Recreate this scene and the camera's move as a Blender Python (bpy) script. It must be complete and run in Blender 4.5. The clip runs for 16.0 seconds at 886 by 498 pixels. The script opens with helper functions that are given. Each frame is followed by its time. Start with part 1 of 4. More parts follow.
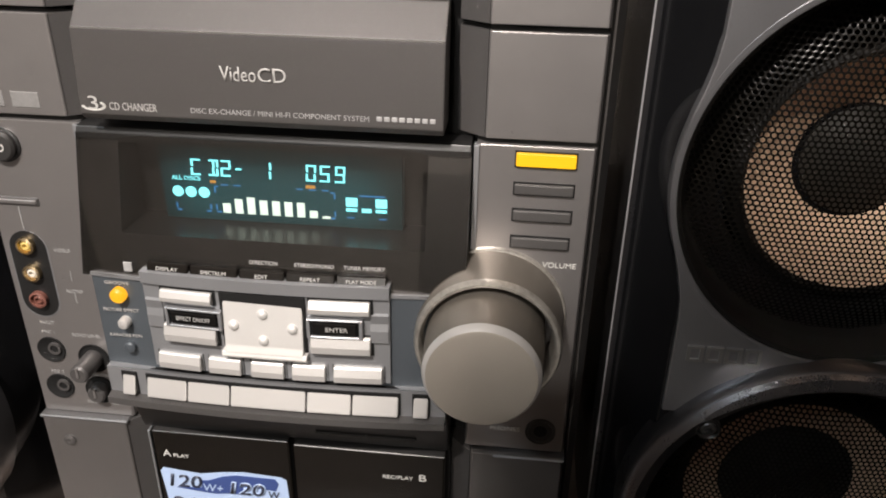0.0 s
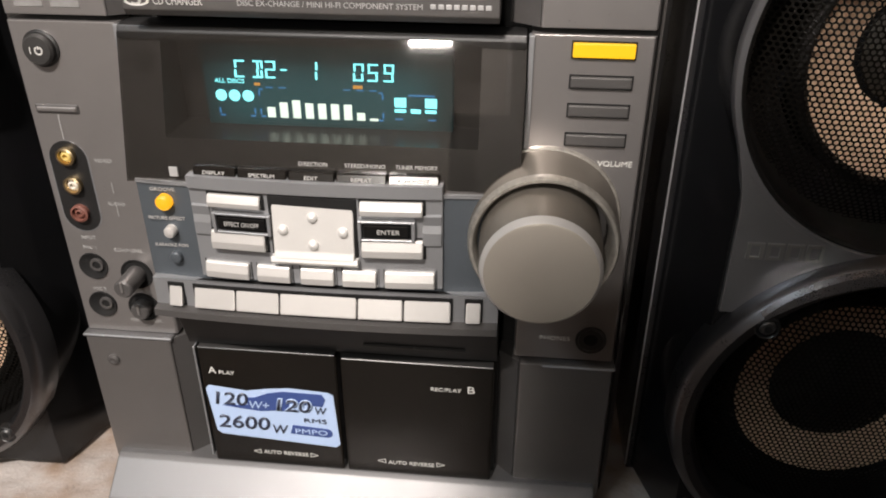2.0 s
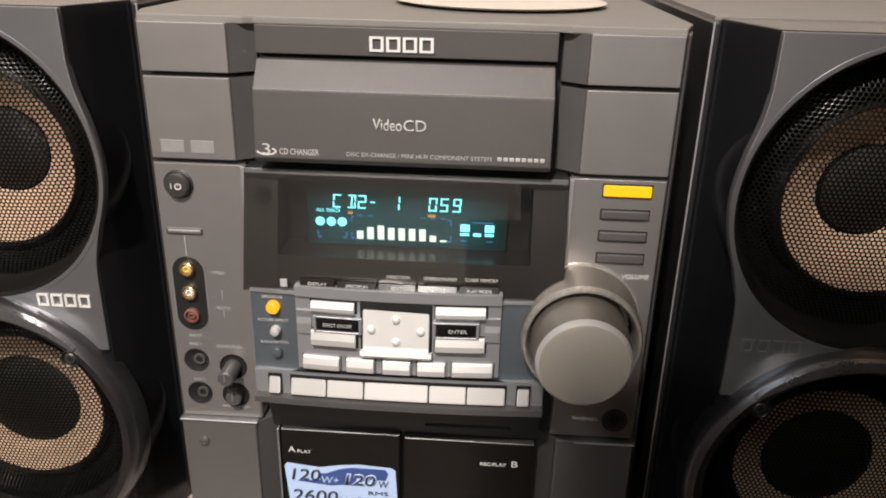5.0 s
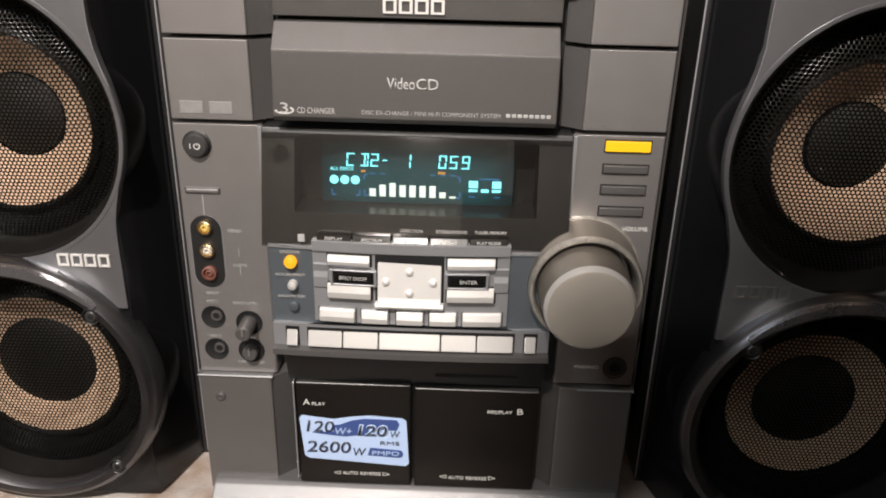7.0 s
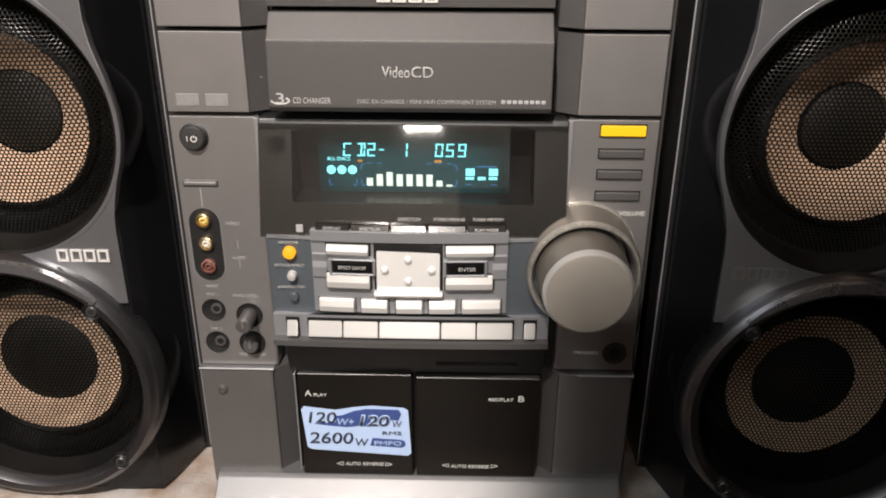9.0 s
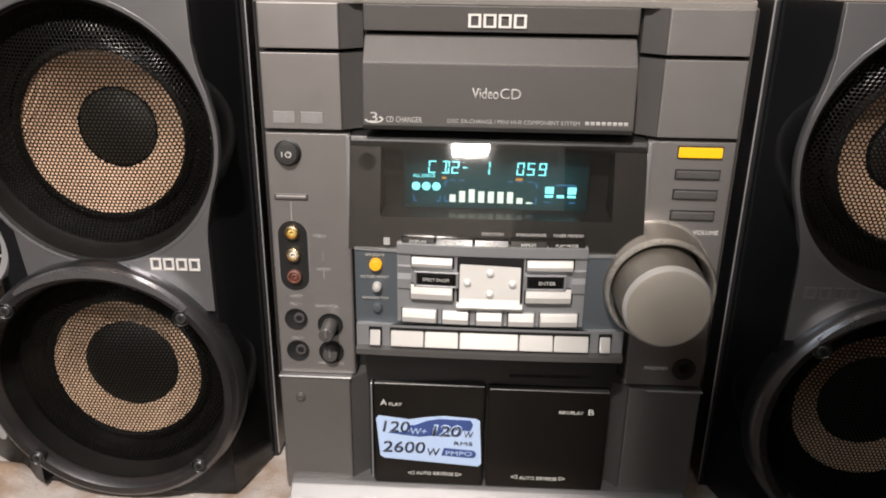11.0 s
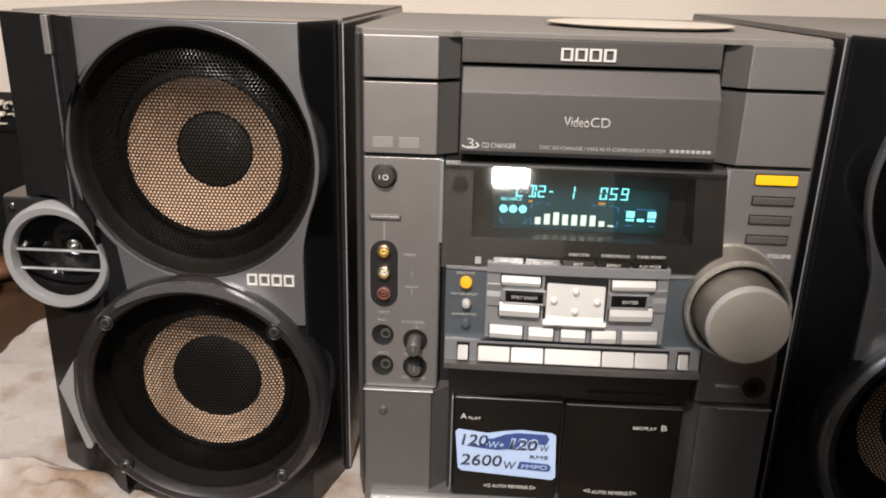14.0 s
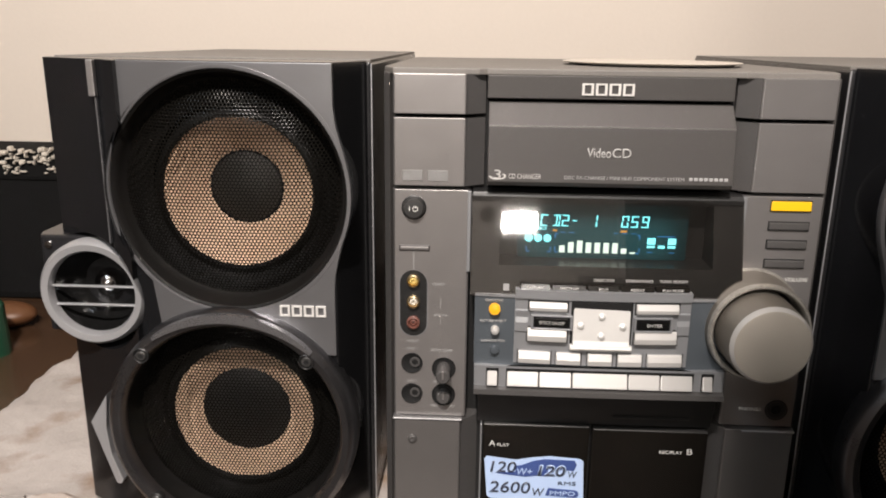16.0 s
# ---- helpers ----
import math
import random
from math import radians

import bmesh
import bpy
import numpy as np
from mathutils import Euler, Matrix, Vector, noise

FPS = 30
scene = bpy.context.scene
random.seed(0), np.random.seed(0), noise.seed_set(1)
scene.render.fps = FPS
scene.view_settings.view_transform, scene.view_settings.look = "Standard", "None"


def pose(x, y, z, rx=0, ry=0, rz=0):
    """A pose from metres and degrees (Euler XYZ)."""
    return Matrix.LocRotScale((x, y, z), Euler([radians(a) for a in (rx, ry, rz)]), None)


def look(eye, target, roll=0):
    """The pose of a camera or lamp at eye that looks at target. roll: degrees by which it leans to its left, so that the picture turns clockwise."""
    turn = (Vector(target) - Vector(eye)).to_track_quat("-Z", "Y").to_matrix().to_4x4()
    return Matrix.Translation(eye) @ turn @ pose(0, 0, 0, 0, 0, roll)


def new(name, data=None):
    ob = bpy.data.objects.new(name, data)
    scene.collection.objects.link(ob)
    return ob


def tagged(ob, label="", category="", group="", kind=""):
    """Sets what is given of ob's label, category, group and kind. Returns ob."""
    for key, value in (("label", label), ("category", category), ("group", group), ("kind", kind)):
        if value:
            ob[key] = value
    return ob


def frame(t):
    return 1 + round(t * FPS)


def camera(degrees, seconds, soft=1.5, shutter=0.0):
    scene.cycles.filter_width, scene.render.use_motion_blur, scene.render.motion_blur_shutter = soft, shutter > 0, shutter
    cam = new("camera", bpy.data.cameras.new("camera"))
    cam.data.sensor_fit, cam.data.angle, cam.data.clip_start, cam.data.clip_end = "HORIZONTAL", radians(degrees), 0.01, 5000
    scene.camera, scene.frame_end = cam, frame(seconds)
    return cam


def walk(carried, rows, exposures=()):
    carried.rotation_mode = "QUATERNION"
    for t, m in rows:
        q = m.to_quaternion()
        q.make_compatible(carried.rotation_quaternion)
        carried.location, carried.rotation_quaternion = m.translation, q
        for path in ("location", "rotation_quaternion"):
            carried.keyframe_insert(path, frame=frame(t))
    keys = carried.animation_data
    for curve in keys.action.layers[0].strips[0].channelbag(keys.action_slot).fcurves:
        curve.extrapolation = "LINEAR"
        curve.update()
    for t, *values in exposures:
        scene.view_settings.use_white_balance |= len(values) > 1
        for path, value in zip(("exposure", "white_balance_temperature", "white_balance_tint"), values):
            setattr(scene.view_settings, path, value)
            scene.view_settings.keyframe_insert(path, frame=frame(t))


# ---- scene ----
cam = camera(60.0, 16.0, soft=1.9)
PATH = [
    (0.0, (0.1045, -0.3086, 0.3719), (0.0197, 0.5823, -0.0742), 1.21),
    (0.5, (0.1007, -0.3089, 0.3622), (0.0210, 0.5704, -0.1074), 0.29),
    (1.0, (0.0901, -0.3118, 0.3483), (0.0177, 0.5591, -0.1377), 0.10),
    (1.5, (0.0878, -0.3132, 0.3434), (0.0097, 0.5561, -0.1446), -0.30),
    (2.0, (0.0846, -0.3173, 0.3427), (-0.0040, 0.5527, -0.1423), 0.18),
    (2.5, (0.0819, -0.3283, 0.3459), (-0.0113, 0.5665, -0.0907), -0.20),
    (3.0, (0.0758, -0.3427, 0.3561), (-0.0252, 0.5795, -0.0173), -0.34),
    (5.5, (0.0373, -0.4018, 0.3870), (-0.0025, 0.5209, 0.0036), 1.67),
    (6.0, (0.0345, -0.4089, 0.3789), (0.0006, 0.5108, -0.0123), 1.71),
    (6.5, (0.0306, -0.4151, 0.3746), (0.0058, 0.5033, -0.0203), 1.57),
    (7.0, (0.0245, -0.4196, 0.3755), (0.0058, 0.4998, -0.0173), 1.39),
    (7.5, (0.0264, -0.4227, 0.3736), (0.0121, 0.4953, -0.0229), 0.64),
    (8.0, (0.0283, -0.4232, 0.3689), (0.0140, 0.4936, -0.0304), 0.45),
    (10.5, (0.0015, -0.4358, 0.3699), (-0.0307, 0.4942, 0.0039), 0.44),
    (11.0, (-0.0119, -0.4441, 0.3689), (-0.0527, 0.4878, 0.0086), 0.79),
    (11.5, (-0.0190, -0.4473, 0.3691), (-0.0666, 0.4836, 0.0070), 0.81),
    (12.0, (-0.0241, -0.4480, 0.3691), (-0.0765, 0.4843, 0.0111), 0.78),
    (12.5, (-0.0322, -0.4515, 0.3726), (-0.0876, 0.4857, 0.0282), 0.60),
    (13.0, (-0.0435, -0.4584, 0.3719), (-0.1069, 0.4819, 0.0374), 0.37),
    (13.5, (-0.0574, -0.4654, 0.3725), (-0.1183, 0.4774, 0.0447), 0.79),
    (14.0, (-0.0649, -0.4722, 0.3704), (-0.1085, 0.4728, 0.0463), 1.50),
    (14.5, (-0.0646, -0.4733, 0.3679), (-0.1052, 0.4737, 0.0492), 1.07),
    (15.0, (-0.0686, -0.4773, 0.3759), (-0.1187, 0.4778, 0.0839), 0.75),
    (15.5, (-0.0700, -0.4815, 0.3714), (-0.1169, 0.4693, 0.0651), 1.15),
    (16.0, (-0.0847, -0.4928, 0.3627), (-0.1255, 0.4710, 0.0994), 0.72),
]
walk(cam, [(t, look(eye, target, roll)) for t, eye, target, roll in PATH])

# ---- light ----
world = bpy.data.worlds.new("room_air")
scene.world = world
world.use_nodes = True
world.node_tree.nodes["Background"].inputs["Color"].default_value = (1.0, 0.92, 0.82, 1)
world.node_tree.nodes["Background"].inputs["Strength"].default_value = 0.006
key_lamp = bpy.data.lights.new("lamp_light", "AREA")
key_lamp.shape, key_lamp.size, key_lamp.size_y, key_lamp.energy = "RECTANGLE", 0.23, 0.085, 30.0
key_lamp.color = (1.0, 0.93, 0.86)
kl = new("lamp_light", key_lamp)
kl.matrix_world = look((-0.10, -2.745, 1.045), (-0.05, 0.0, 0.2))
top_lamp = bpy.data.lights.new("bulb_light", "POINT")
top_lamp.shadow_soft_size, top_lamp.energy, top_lamp.color = 0.022, 158.0, (1.0, 0.905, 0.845)
new("bulb_light", top_lamp).location = (-0.18, -0.95, 1.35)
tube_lamp = bpy.data.lights.new("tube_light", "AREA")
tube_lamp.shape, tube_lamp.size, tube_lamp.size_y, tube_lamp.energy = "RECTANGLE", 0.6, 0.05, 9.0
tube_lamp.color = (0.82, 0.92, 1.0)
new("tube_light", tube_lamp).matrix_world = look((-0.9, -1.3, 1.70), (0.0, 0.0, 0.2))


# ---- materials ----
def mat(name, col, rough=0.5, metal=0.0, vary=0.12, scale=40.0, bump=0.0, bscale=900.0, coat=0.0, stretch=(1, 1, 1), spec=0.5):
    m = bpy.data.materials.new(name)
    m.use_nodes = True
    n, l = m.node_tree.nodes, m.node_tree.links
    b = n["Principled BSDF"]
    b.inputs["Metallic"].default_value = metal
    b.inputs["Coat Weight"].default_value = coat
    b.inputs["Coat Roughness"].default_value = 0.08
    b.inputs["Specular IOR Level"].default_value = spec
    tc = n.new("ShaderNodeTexCoord")
    mp = n.new("ShaderNodeMapping")
    mp.inputs["Scale"].default_value = stretch
    l.new(tc.outputs["Object"], mp.inputs["Vector"])
    big, fine = n.new("ShaderNodeTexNoise"), n.new("ShaderNodeTexNoise")
    big.inputs["Scale"].default_value, big.inputs["Detail"].default_value = scale, 5
    fine.inputs["Scale"].default_value, fine.inputs["Detail"].default_value = bscale, 3
    for t in (big, fine):
        l.new(mp.outputs["Vector"], t.inputs["Vector"])
    mix = n.new("ShaderNodeMix")
    mix.data_type = "RGBA"
    mix.inputs["A"].default_value = [c * (1 - vary) for c in col[:3]] + [1]
    mix.inputs["B"].default_value = [min(1, c * (1 + vary)) for c in col[:3]] + [1]
    add = n.new("ShaderNodeMath")
    add.operation = "MULTIPLY_ADD"
    add.inputs[1].default_value, add.inputs[2].default_value = 0.5, 0.0
    l.new(fine.outputs["Fac"], add.inputs[0])
    sm = n.new("ShaderNodeMath")
    sm.operation = "MULTIPLY_ADD"
    sm.inputs[1].default_value = 0.6
    l.new(big.outputs["Fac"], sm.inputs[0])
    l.new(add.outputs[0], sm.inputs[2])
    l.new(sm.outputs[0], mix.inputs["Factor"])
    l.new(mix.outputs["Result"], b.inputs["Base Color"])
    rr = n.new("ShaderNodeMapRange")
    rr.inputs["To Min"].default_value, rr.inputs["To Max"].default_value = max(0.02, rough * 0.8), min(1, rough * 1.2)
    l.new(sm.outputs[0], rr.inputs["Value"])
    l.new(rr.outputs["Result"], b.inputs["Roughness"])
    if bump:
        bp = n.new("ShaderNodeBump")
        bp.inputs["Strength"].default_value, bp.inputs["Distance"].default_value = bump, 0.0006
        l.new(fine.outputs["Fac"], bp.inputs["Height"])
        l.new(bp.outputs["Normal"], b.inputs["Normal"])
    return m


def glow(name, col, strength):
    m = bpy.data.materials.new(name)
    m.use_nodes = True
    b = m.node_tree.nodes["Principled BSDF"]
    b.inputs["Base Color"].default_value = [c * 0.15 for c in col] + [1]
    b.inputs["Emission Color"].default_value = [*col, 1]
    b.inputs["Emission Strength"].default_value = strength
    b.inputs["Roughness"].default_value = 0.4
    return m


def tube_glass():
    """Display glass: halo of the lit segments put in as emission, fading towards its edges."""
    m = glow("tube_glass", (0.035, 0.17, 0.20), 0.5)
    n, l = m.node_tree.nodes, m.node_tree.links
    tc, sep = n.new("ShaderNodeTexCoord"), n.new("ShaderNodeSeparateXYZ")
    l.new(tc.outputs["Object"], sep.inputs["Vector"])
    fades = []
    for axis, mid, near, far in (("X", -0.002, 0.036, 0.058), ("Z", 0.2355, 0.004, 0.021)):
        off, mag, fade = n.new("ShaderNodeMath"), n.new("ShaderNodeMath"), n.new("ShaderNodeMapRange")
        off.operation, mag.operation, fade.interpolation_type = "SUBTRACT", "ABSOLUTE", "SMOOTHSTEP"
        off.inputs[1].default_value = mid
        fade.inputs["From Min"].default_value, fade.inputs["From Max"].default_value = near, far
        fade.inputs["To Min"].default_value, fade.inputs["To Max"].default_value = 1.0, 0.12
        l.new(sep.outputs[axis], off.inputs[0])
        l.new(off.outputs[0], mag.inputs[0])
        l.new(mag.outputs[0], fade.inputs["Value"])
        fades.append(fade)
    both, level = n.new("ShaderNodeMath"), n.new("ShaderNodeMath")
    both.operation = level.operation = "MULTIPLY"
    level.inputs[1].default_value = 0.85
    l.new(fades[0].outputs["Result"], both.inputs[0])
    l.new(fades[1].outputs["Result"], both.inputs[1])
    l.new(both.outputs[0], level.inputs[0])
    l.new(level.outputs[0], n["Principled BSDF"].inputs["Emission Strength"])
    return m


def smoked_glass(name, tint, rough=0.03):
    m = bpy.data.materials.new(name)
    m.use_nodes = True
    n, l = m.node_tree.nodes, m.node_tree.links
    n.remove(n["Principled BSDF"])
    tr, gl, fr, mx = (n.new("ShaderNode" + k) for k in ("BsdfTransparent", "BsdfGlossy", "Fresnel", "MixShader"))
    tr.inputs["Color"].default_value = [*tint, 1]
    gl.inputs["Roughness"].default_value = rough
    fr.inputs["IOR"].default_value = 1.75
    l.new(fr.outputs[0], mx.inputs[0])
    l.new(tr.outputs[0], mx.inputs[1])
    l.new(gl.outputs[0], mx.inputs[2])
    # dust: pale diffuse share mixed in to imitate the pane's reflected haze
    dust, over, haze_noise = n.new("ShaderNodeBsdfDiffuse"), n.new("ShaderNodeMixShader"), n.new("ShaderNodeTexNoise")
    dust.inputs["Color"].default_value = (0.55, 0.52, 0.48, 1)
    tc, amount = n.new("ShaderNodeTexCoord"), n.new("ShaderNodeMapRange")
    haze_noise.inputs["Scale"].default_value, haze_noise.inputs["Detail"].default_value = 35, 6
    amount.inputs["To Min"].default_value, amount.inputs["To Max"].default_value = 0.001, 0.008
    l.new(tc.outputs["Object"], haze_noise.inputs["Vector"])
    l.new(haze_noise.outputs["Fac"], amount.inputs["Value"])
    l.new(amount.outputs["Result"], over.inputs[0])
    l.new(mx.outputs[0], over.inputs[1])
    l.new(dust.outputs[0], over.inputs[2])
    l.new(over.outputs[0], n["Material Output"].inputs["Surface"])
    return m


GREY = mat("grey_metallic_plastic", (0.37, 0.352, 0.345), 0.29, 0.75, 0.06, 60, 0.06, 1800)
# darker copy of the cheek grey: weaker light low down put into colour
GREY_SHADED = mat("grey_shaded_plastic", (0.22, 0.209, 0.203), 0.34, 0.70, 0.06, 60, 0.06, 1800)
GREY_DK = mat("dark_grey_plastic", (0.085, 0.081, 0.079), 0.42, 0.35, 0.08, 60, 0.06, 1500)
DOOR = mat("brushed_dark_grey", (0.052, 0.048, 0.0455), 0.48, 0.2, 0.10, 30, 0.05, 900, stretch=(0.06, 1, 1))
CASE = mat("case_paint", (0.12, 0.113, 0.108), 0.5, 0.25, 0.10, 40, 0.10, 1400)
BLUE = mat("blue_grey_plastic", (0.080, 0.092, 0.104), 0.4, 0.3, 0.06, 60, 0.05, 1500)
BLACK = mat("black_plastic", (0.012, 0.012, 0.012), 0.38, 0.0, 0.2, 60, 0.05, 1200)
DARKB = mat("charcoal_plastic", (0.035, 0.034, 0.033), 0.35, 0.1, 0.1, 60, 0.05, 1200)
MATT = mat("matt_black", (0.008, 0.008, 0.008), 0.75, 0.0, 0.2, 60, spec=0.25)
GLOSS = mat("gloss_black", (0.006, 0.006, 0.006), 0.10, 0.0, 0.1, 20)
DECK = mat("deck_lid_black", (0.007, 0.006, 0.005), 0.18, 0.0, 0.15, 25)
PADM = mat("pad_silver", (0.64, 0.625, 0.60), 0.42, 0.32, 0.06, 60, 0.05, 1500)
SILVER = mat("silver_button", (0.56, 0.545, 0.525), 0.38, 0.42, 0.06, 60, 0.05, 1500)
CHIN = mat("silver_plastic", (0.13, 0.129, 0.130), 0.42, 0.45, 0.05, 30, 0.04, 1500)
FRAME = mat("frame_grey", (0.31, 0.315, 0.325), 0.36, 0.55, 0.06, 60, 0.05, 1500)
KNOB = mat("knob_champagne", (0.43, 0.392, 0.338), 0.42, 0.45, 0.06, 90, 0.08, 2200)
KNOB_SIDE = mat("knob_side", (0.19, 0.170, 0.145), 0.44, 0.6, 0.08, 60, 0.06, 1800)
COLLAR = mat("worn_collar", (0.36, 0.34, 0.305), 0.32, 0.6, 0.7, 160, 0.35, 500, coat=0.5)
INK = mat("white_print", (0.62, 0.61, 0.58), 0.55, 0, 0.1, 80)
INK_DIM = mat("faded_print", (0.33, 0.325, 0.32), 0.55, 0, 0.2, 200)
FADED = mat("worn_print", (0.20, 0.195, 0.19), 0.5, 0.1, 0.3, 300)
LEGEND = mat("pale_print", (0.40, 0.39, 0.375), 0.55, 0, 0.15, 200)
BADGE = mat("badge_silver", (0.74, 0.72, 0.69), 0.3, 0.35, 0.05, 60)
BADGE_DK = mat("badge_dull", (0.34, 0.335, 0.325), 0.3, 0.8, 0.1, 90)
GOLD = mat("gold_plate", (0.58, 0.45, 0.27), 0.32, 1.0, 0.1, 80)
YEL_PL = mat("yellow_insert", (0.60, 0.45, 0.14), 0.5)
WHT_PL = mat("white_insert", (0.60, 0.56, 0.48), 0.5)
RED_PL = mat("red_insert", (0.15, 0.06, 0.045), 0.45)
STICK = mat("sticker_pale_blue", (0.42, 0.54, 0.76), 0.45, 0, 0.03, 60)
STICK_DK = mat("sticker_dark_blue", (0.04, 0.07, 0.22), 0.45)
STICK_INK = mat("sticker_ink", (0.03, 0.035, 0.06), 0.45)
BAFFLE = mat("speaker_front_grey", (0.28, 0.28, 0.29), 0.31, 0.8, 0.08, 40, 0.06, 1600)
RING = mat("speaker_ring_grey", (0.16, 0.16, 0.168), 0.28, 0.95, 0.10, 40, 0.06, 1600)
ARC = mat("arc_silver", (0.42, 0.42, 0.44), 0.27, 0.9, 0.06, 60, 0.04, 1500)
RIM = mat("tweeter_ring_silver", (0.46, 0.46, 0.47), 0.36, 0.6, 0.06, 60, 0.05, 1500)
VINYL = mat("black_vinyl", (0.011, 0.011, 0.012), 0.28, 0.0, 0.2, 30, 0.12, 700)
SIDE = mat("satin_navy_black", (0.007, 0.0072, 0.008), 0.20, 0.0, 0.15, 30, 0.008, 900, spec=0.45)
TOPV = mat("speaker_top_vinyl", (0.145, 0.134, 0.122), 0.55, 0.0, 0.12, 35, 0.15, 800)
MESH = mat("grille_black_steel", (0.004, 0.0036, 0.003), 0.24, 0.0, 0.15, 60, spec=0.06)
CONE = mat("tan_woven_cone", (0.78, 0.55, 0.38), 0.6, 0.0, 0.16, 90, 0.5, 1600)
CAP = mat("dust_cap", (0.013, 0.011, 0.008), 0.7, 0.0, 0.15, 60, 0.3, 900)
CAP_BLK = mat("dust_cap_black", (0.007, 0.0062, 0.0055), 0.6, 0.0, 0.15, 60)
SURR = mat("rubber_surround", (0.005, 0.0046, 0.0042), 0.6, 0.0, 0.2, 60, spec=0.15)
DOME = mat("tweeter_dome", (0.5, 0.5, 0.5), 0.12, 1.0, 0.05, 60)
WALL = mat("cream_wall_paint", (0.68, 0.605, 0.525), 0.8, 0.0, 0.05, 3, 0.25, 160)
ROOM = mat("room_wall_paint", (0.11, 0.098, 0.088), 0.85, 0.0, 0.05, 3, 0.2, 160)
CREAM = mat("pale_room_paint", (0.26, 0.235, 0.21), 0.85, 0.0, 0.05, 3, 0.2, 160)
DUSK = mat("unseen_dark_brown", (0.075, 0.06, 0.05), 0.8, 0.0, 0.1, 3, 0.2, 160)
WOOD = mat("dark_brown_wood", (0.055, 0.030, 0.017), 0.25, 0.0, 0.45, 9, 0.08, 300, coat=0.3, stretch=(1, 9, 1))
FLOORM = mat("floor_boards", (0.045, 0.034, 0.027), 0.5, 0.0, 0.3, 6, 0.1, 300)
DARK_FAB = mat("black_fabric", (0.006, 0.006, 0.006), 0.9, 0.0, 0.3, 60, 0.6, 500, spec=0.1)
PLATE = mat("cream_plate", (0.55, 0.50, 0.43), 0.4, 0.0, 0.05, 30)
GREENG = mat("green_bottle", (0.012, 0.05, 0.028), 0.2, 0.0, 0.1, 30)
ORANGE = mat("amber_brown", (0.12, 0.05, 0.02), 0.45, 0.0, 0.3, 40)
LIT_Y = glow("amber_lit", (1.0, 0.54, 0.01), 1.05)
LIT_O = glow("orange_lit", (1.0, 0.46, 0.015), 1.05)
VFD = glow("vfd_cyan", (0.22, 0.90, 1.0), 5.6)
VFD_W = glow("vfd_pale", (0.80, 1.0, 0.90), 3.6)
VFD_B = glow("vfd_blue", (0.08, 0.42, 1.0), 1.4)
VFD_O = glow("vfd_orange", (1.0, 0.50, 0.10), 1.6)
GLASS = smoked_glass("smoked_window", (0.62, 0.60, 0.58))
CLEAR = smoked_glass("clear_plastic", (0.85, 0.85, 0.85))
RECESS = mat("recess_grey", (0.020, 0.020, 0.020), 0.30, 0.0, 0.15, 40)
TUBE = tube_glass()
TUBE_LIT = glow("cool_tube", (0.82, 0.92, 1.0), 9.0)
LAMPM = glow("lamp_tube", (1.0, 0.96, 0.90), 7.0)



def fleece_cloth():
    m = mat("cream_fleece", (0.37, 0.335, 0.31), 0.95, 0.0, 0.14, 40, 0.9, 420)
    n, l = m.node_tree.nodes, m.node_tree.links
    b = n["Principled BSDF"]
    old = b.inputs["Base Color"].links[0].from_socket
    tc, blot, step, mix = n.new("ShaderNodeTexCoord"), n.new("ShaderNodeTexNoise"), n.new("ShaderNodeMapRange"), n.new("ShaderNodeMix")
    blot.inputs["Scale"].default_value, blot.inputs["Detail"].default_value = 26, 5
    step.inputs["From Min"].default_value, step.inputs["From Max"].default_value = 0.56, 0.80
    mix.data_type = "RGBA"
    mix.inputs["B"].default_value = (0.22, 0.155, 0.11, 1)
    l.new(tc.outputs["Object"], blot.inputs["Vector"])
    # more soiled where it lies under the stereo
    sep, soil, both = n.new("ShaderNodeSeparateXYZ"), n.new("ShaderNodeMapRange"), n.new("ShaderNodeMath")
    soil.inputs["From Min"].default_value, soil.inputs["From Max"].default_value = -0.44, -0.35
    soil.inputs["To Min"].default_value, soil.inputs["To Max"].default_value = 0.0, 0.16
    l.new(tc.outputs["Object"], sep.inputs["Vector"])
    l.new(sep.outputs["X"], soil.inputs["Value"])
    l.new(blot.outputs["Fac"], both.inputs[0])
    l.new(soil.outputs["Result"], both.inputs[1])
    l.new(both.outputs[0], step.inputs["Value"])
    l.new(step.outputs["Result"], mix.inputs["Factor"])
    l.new(old, mix.inputs["A"])
    l.new(mix.outputs["Result"], b.inputs["Base Color"])
    return m


CLOTH = fleece_cloth()

# ---- mesh helpers ----
def part(name, bm, material, parent=None, label="", smooth=False, recalc=True):
    if recalc:
        bmesh.ops.recalc_face_normals(bm, faces=bm.faces)
    me = bpy.data.meshes.new(name)
    bm.to_mesh(me)
    bm.free()
    me.materials.append(material)
    if smooth:
        me.shade_smooth()
        me.set_sharp_from_angle(angle=radians(35))
    ob = new(name, me)
    if parent:
        ob.parent = parent
        if parent.type == "EMPTY":
            ob.matrix_parent_inverse = Matrix.Translation(-parent.location)
    if label:
        ob["label"] = label
    return ob


def thing(name, loc, label, category, group=""):
    ob = new(name)
    ob.location = loc
    ob.empty_display_size = 0.02
    return tagged(ob, label, category, group)


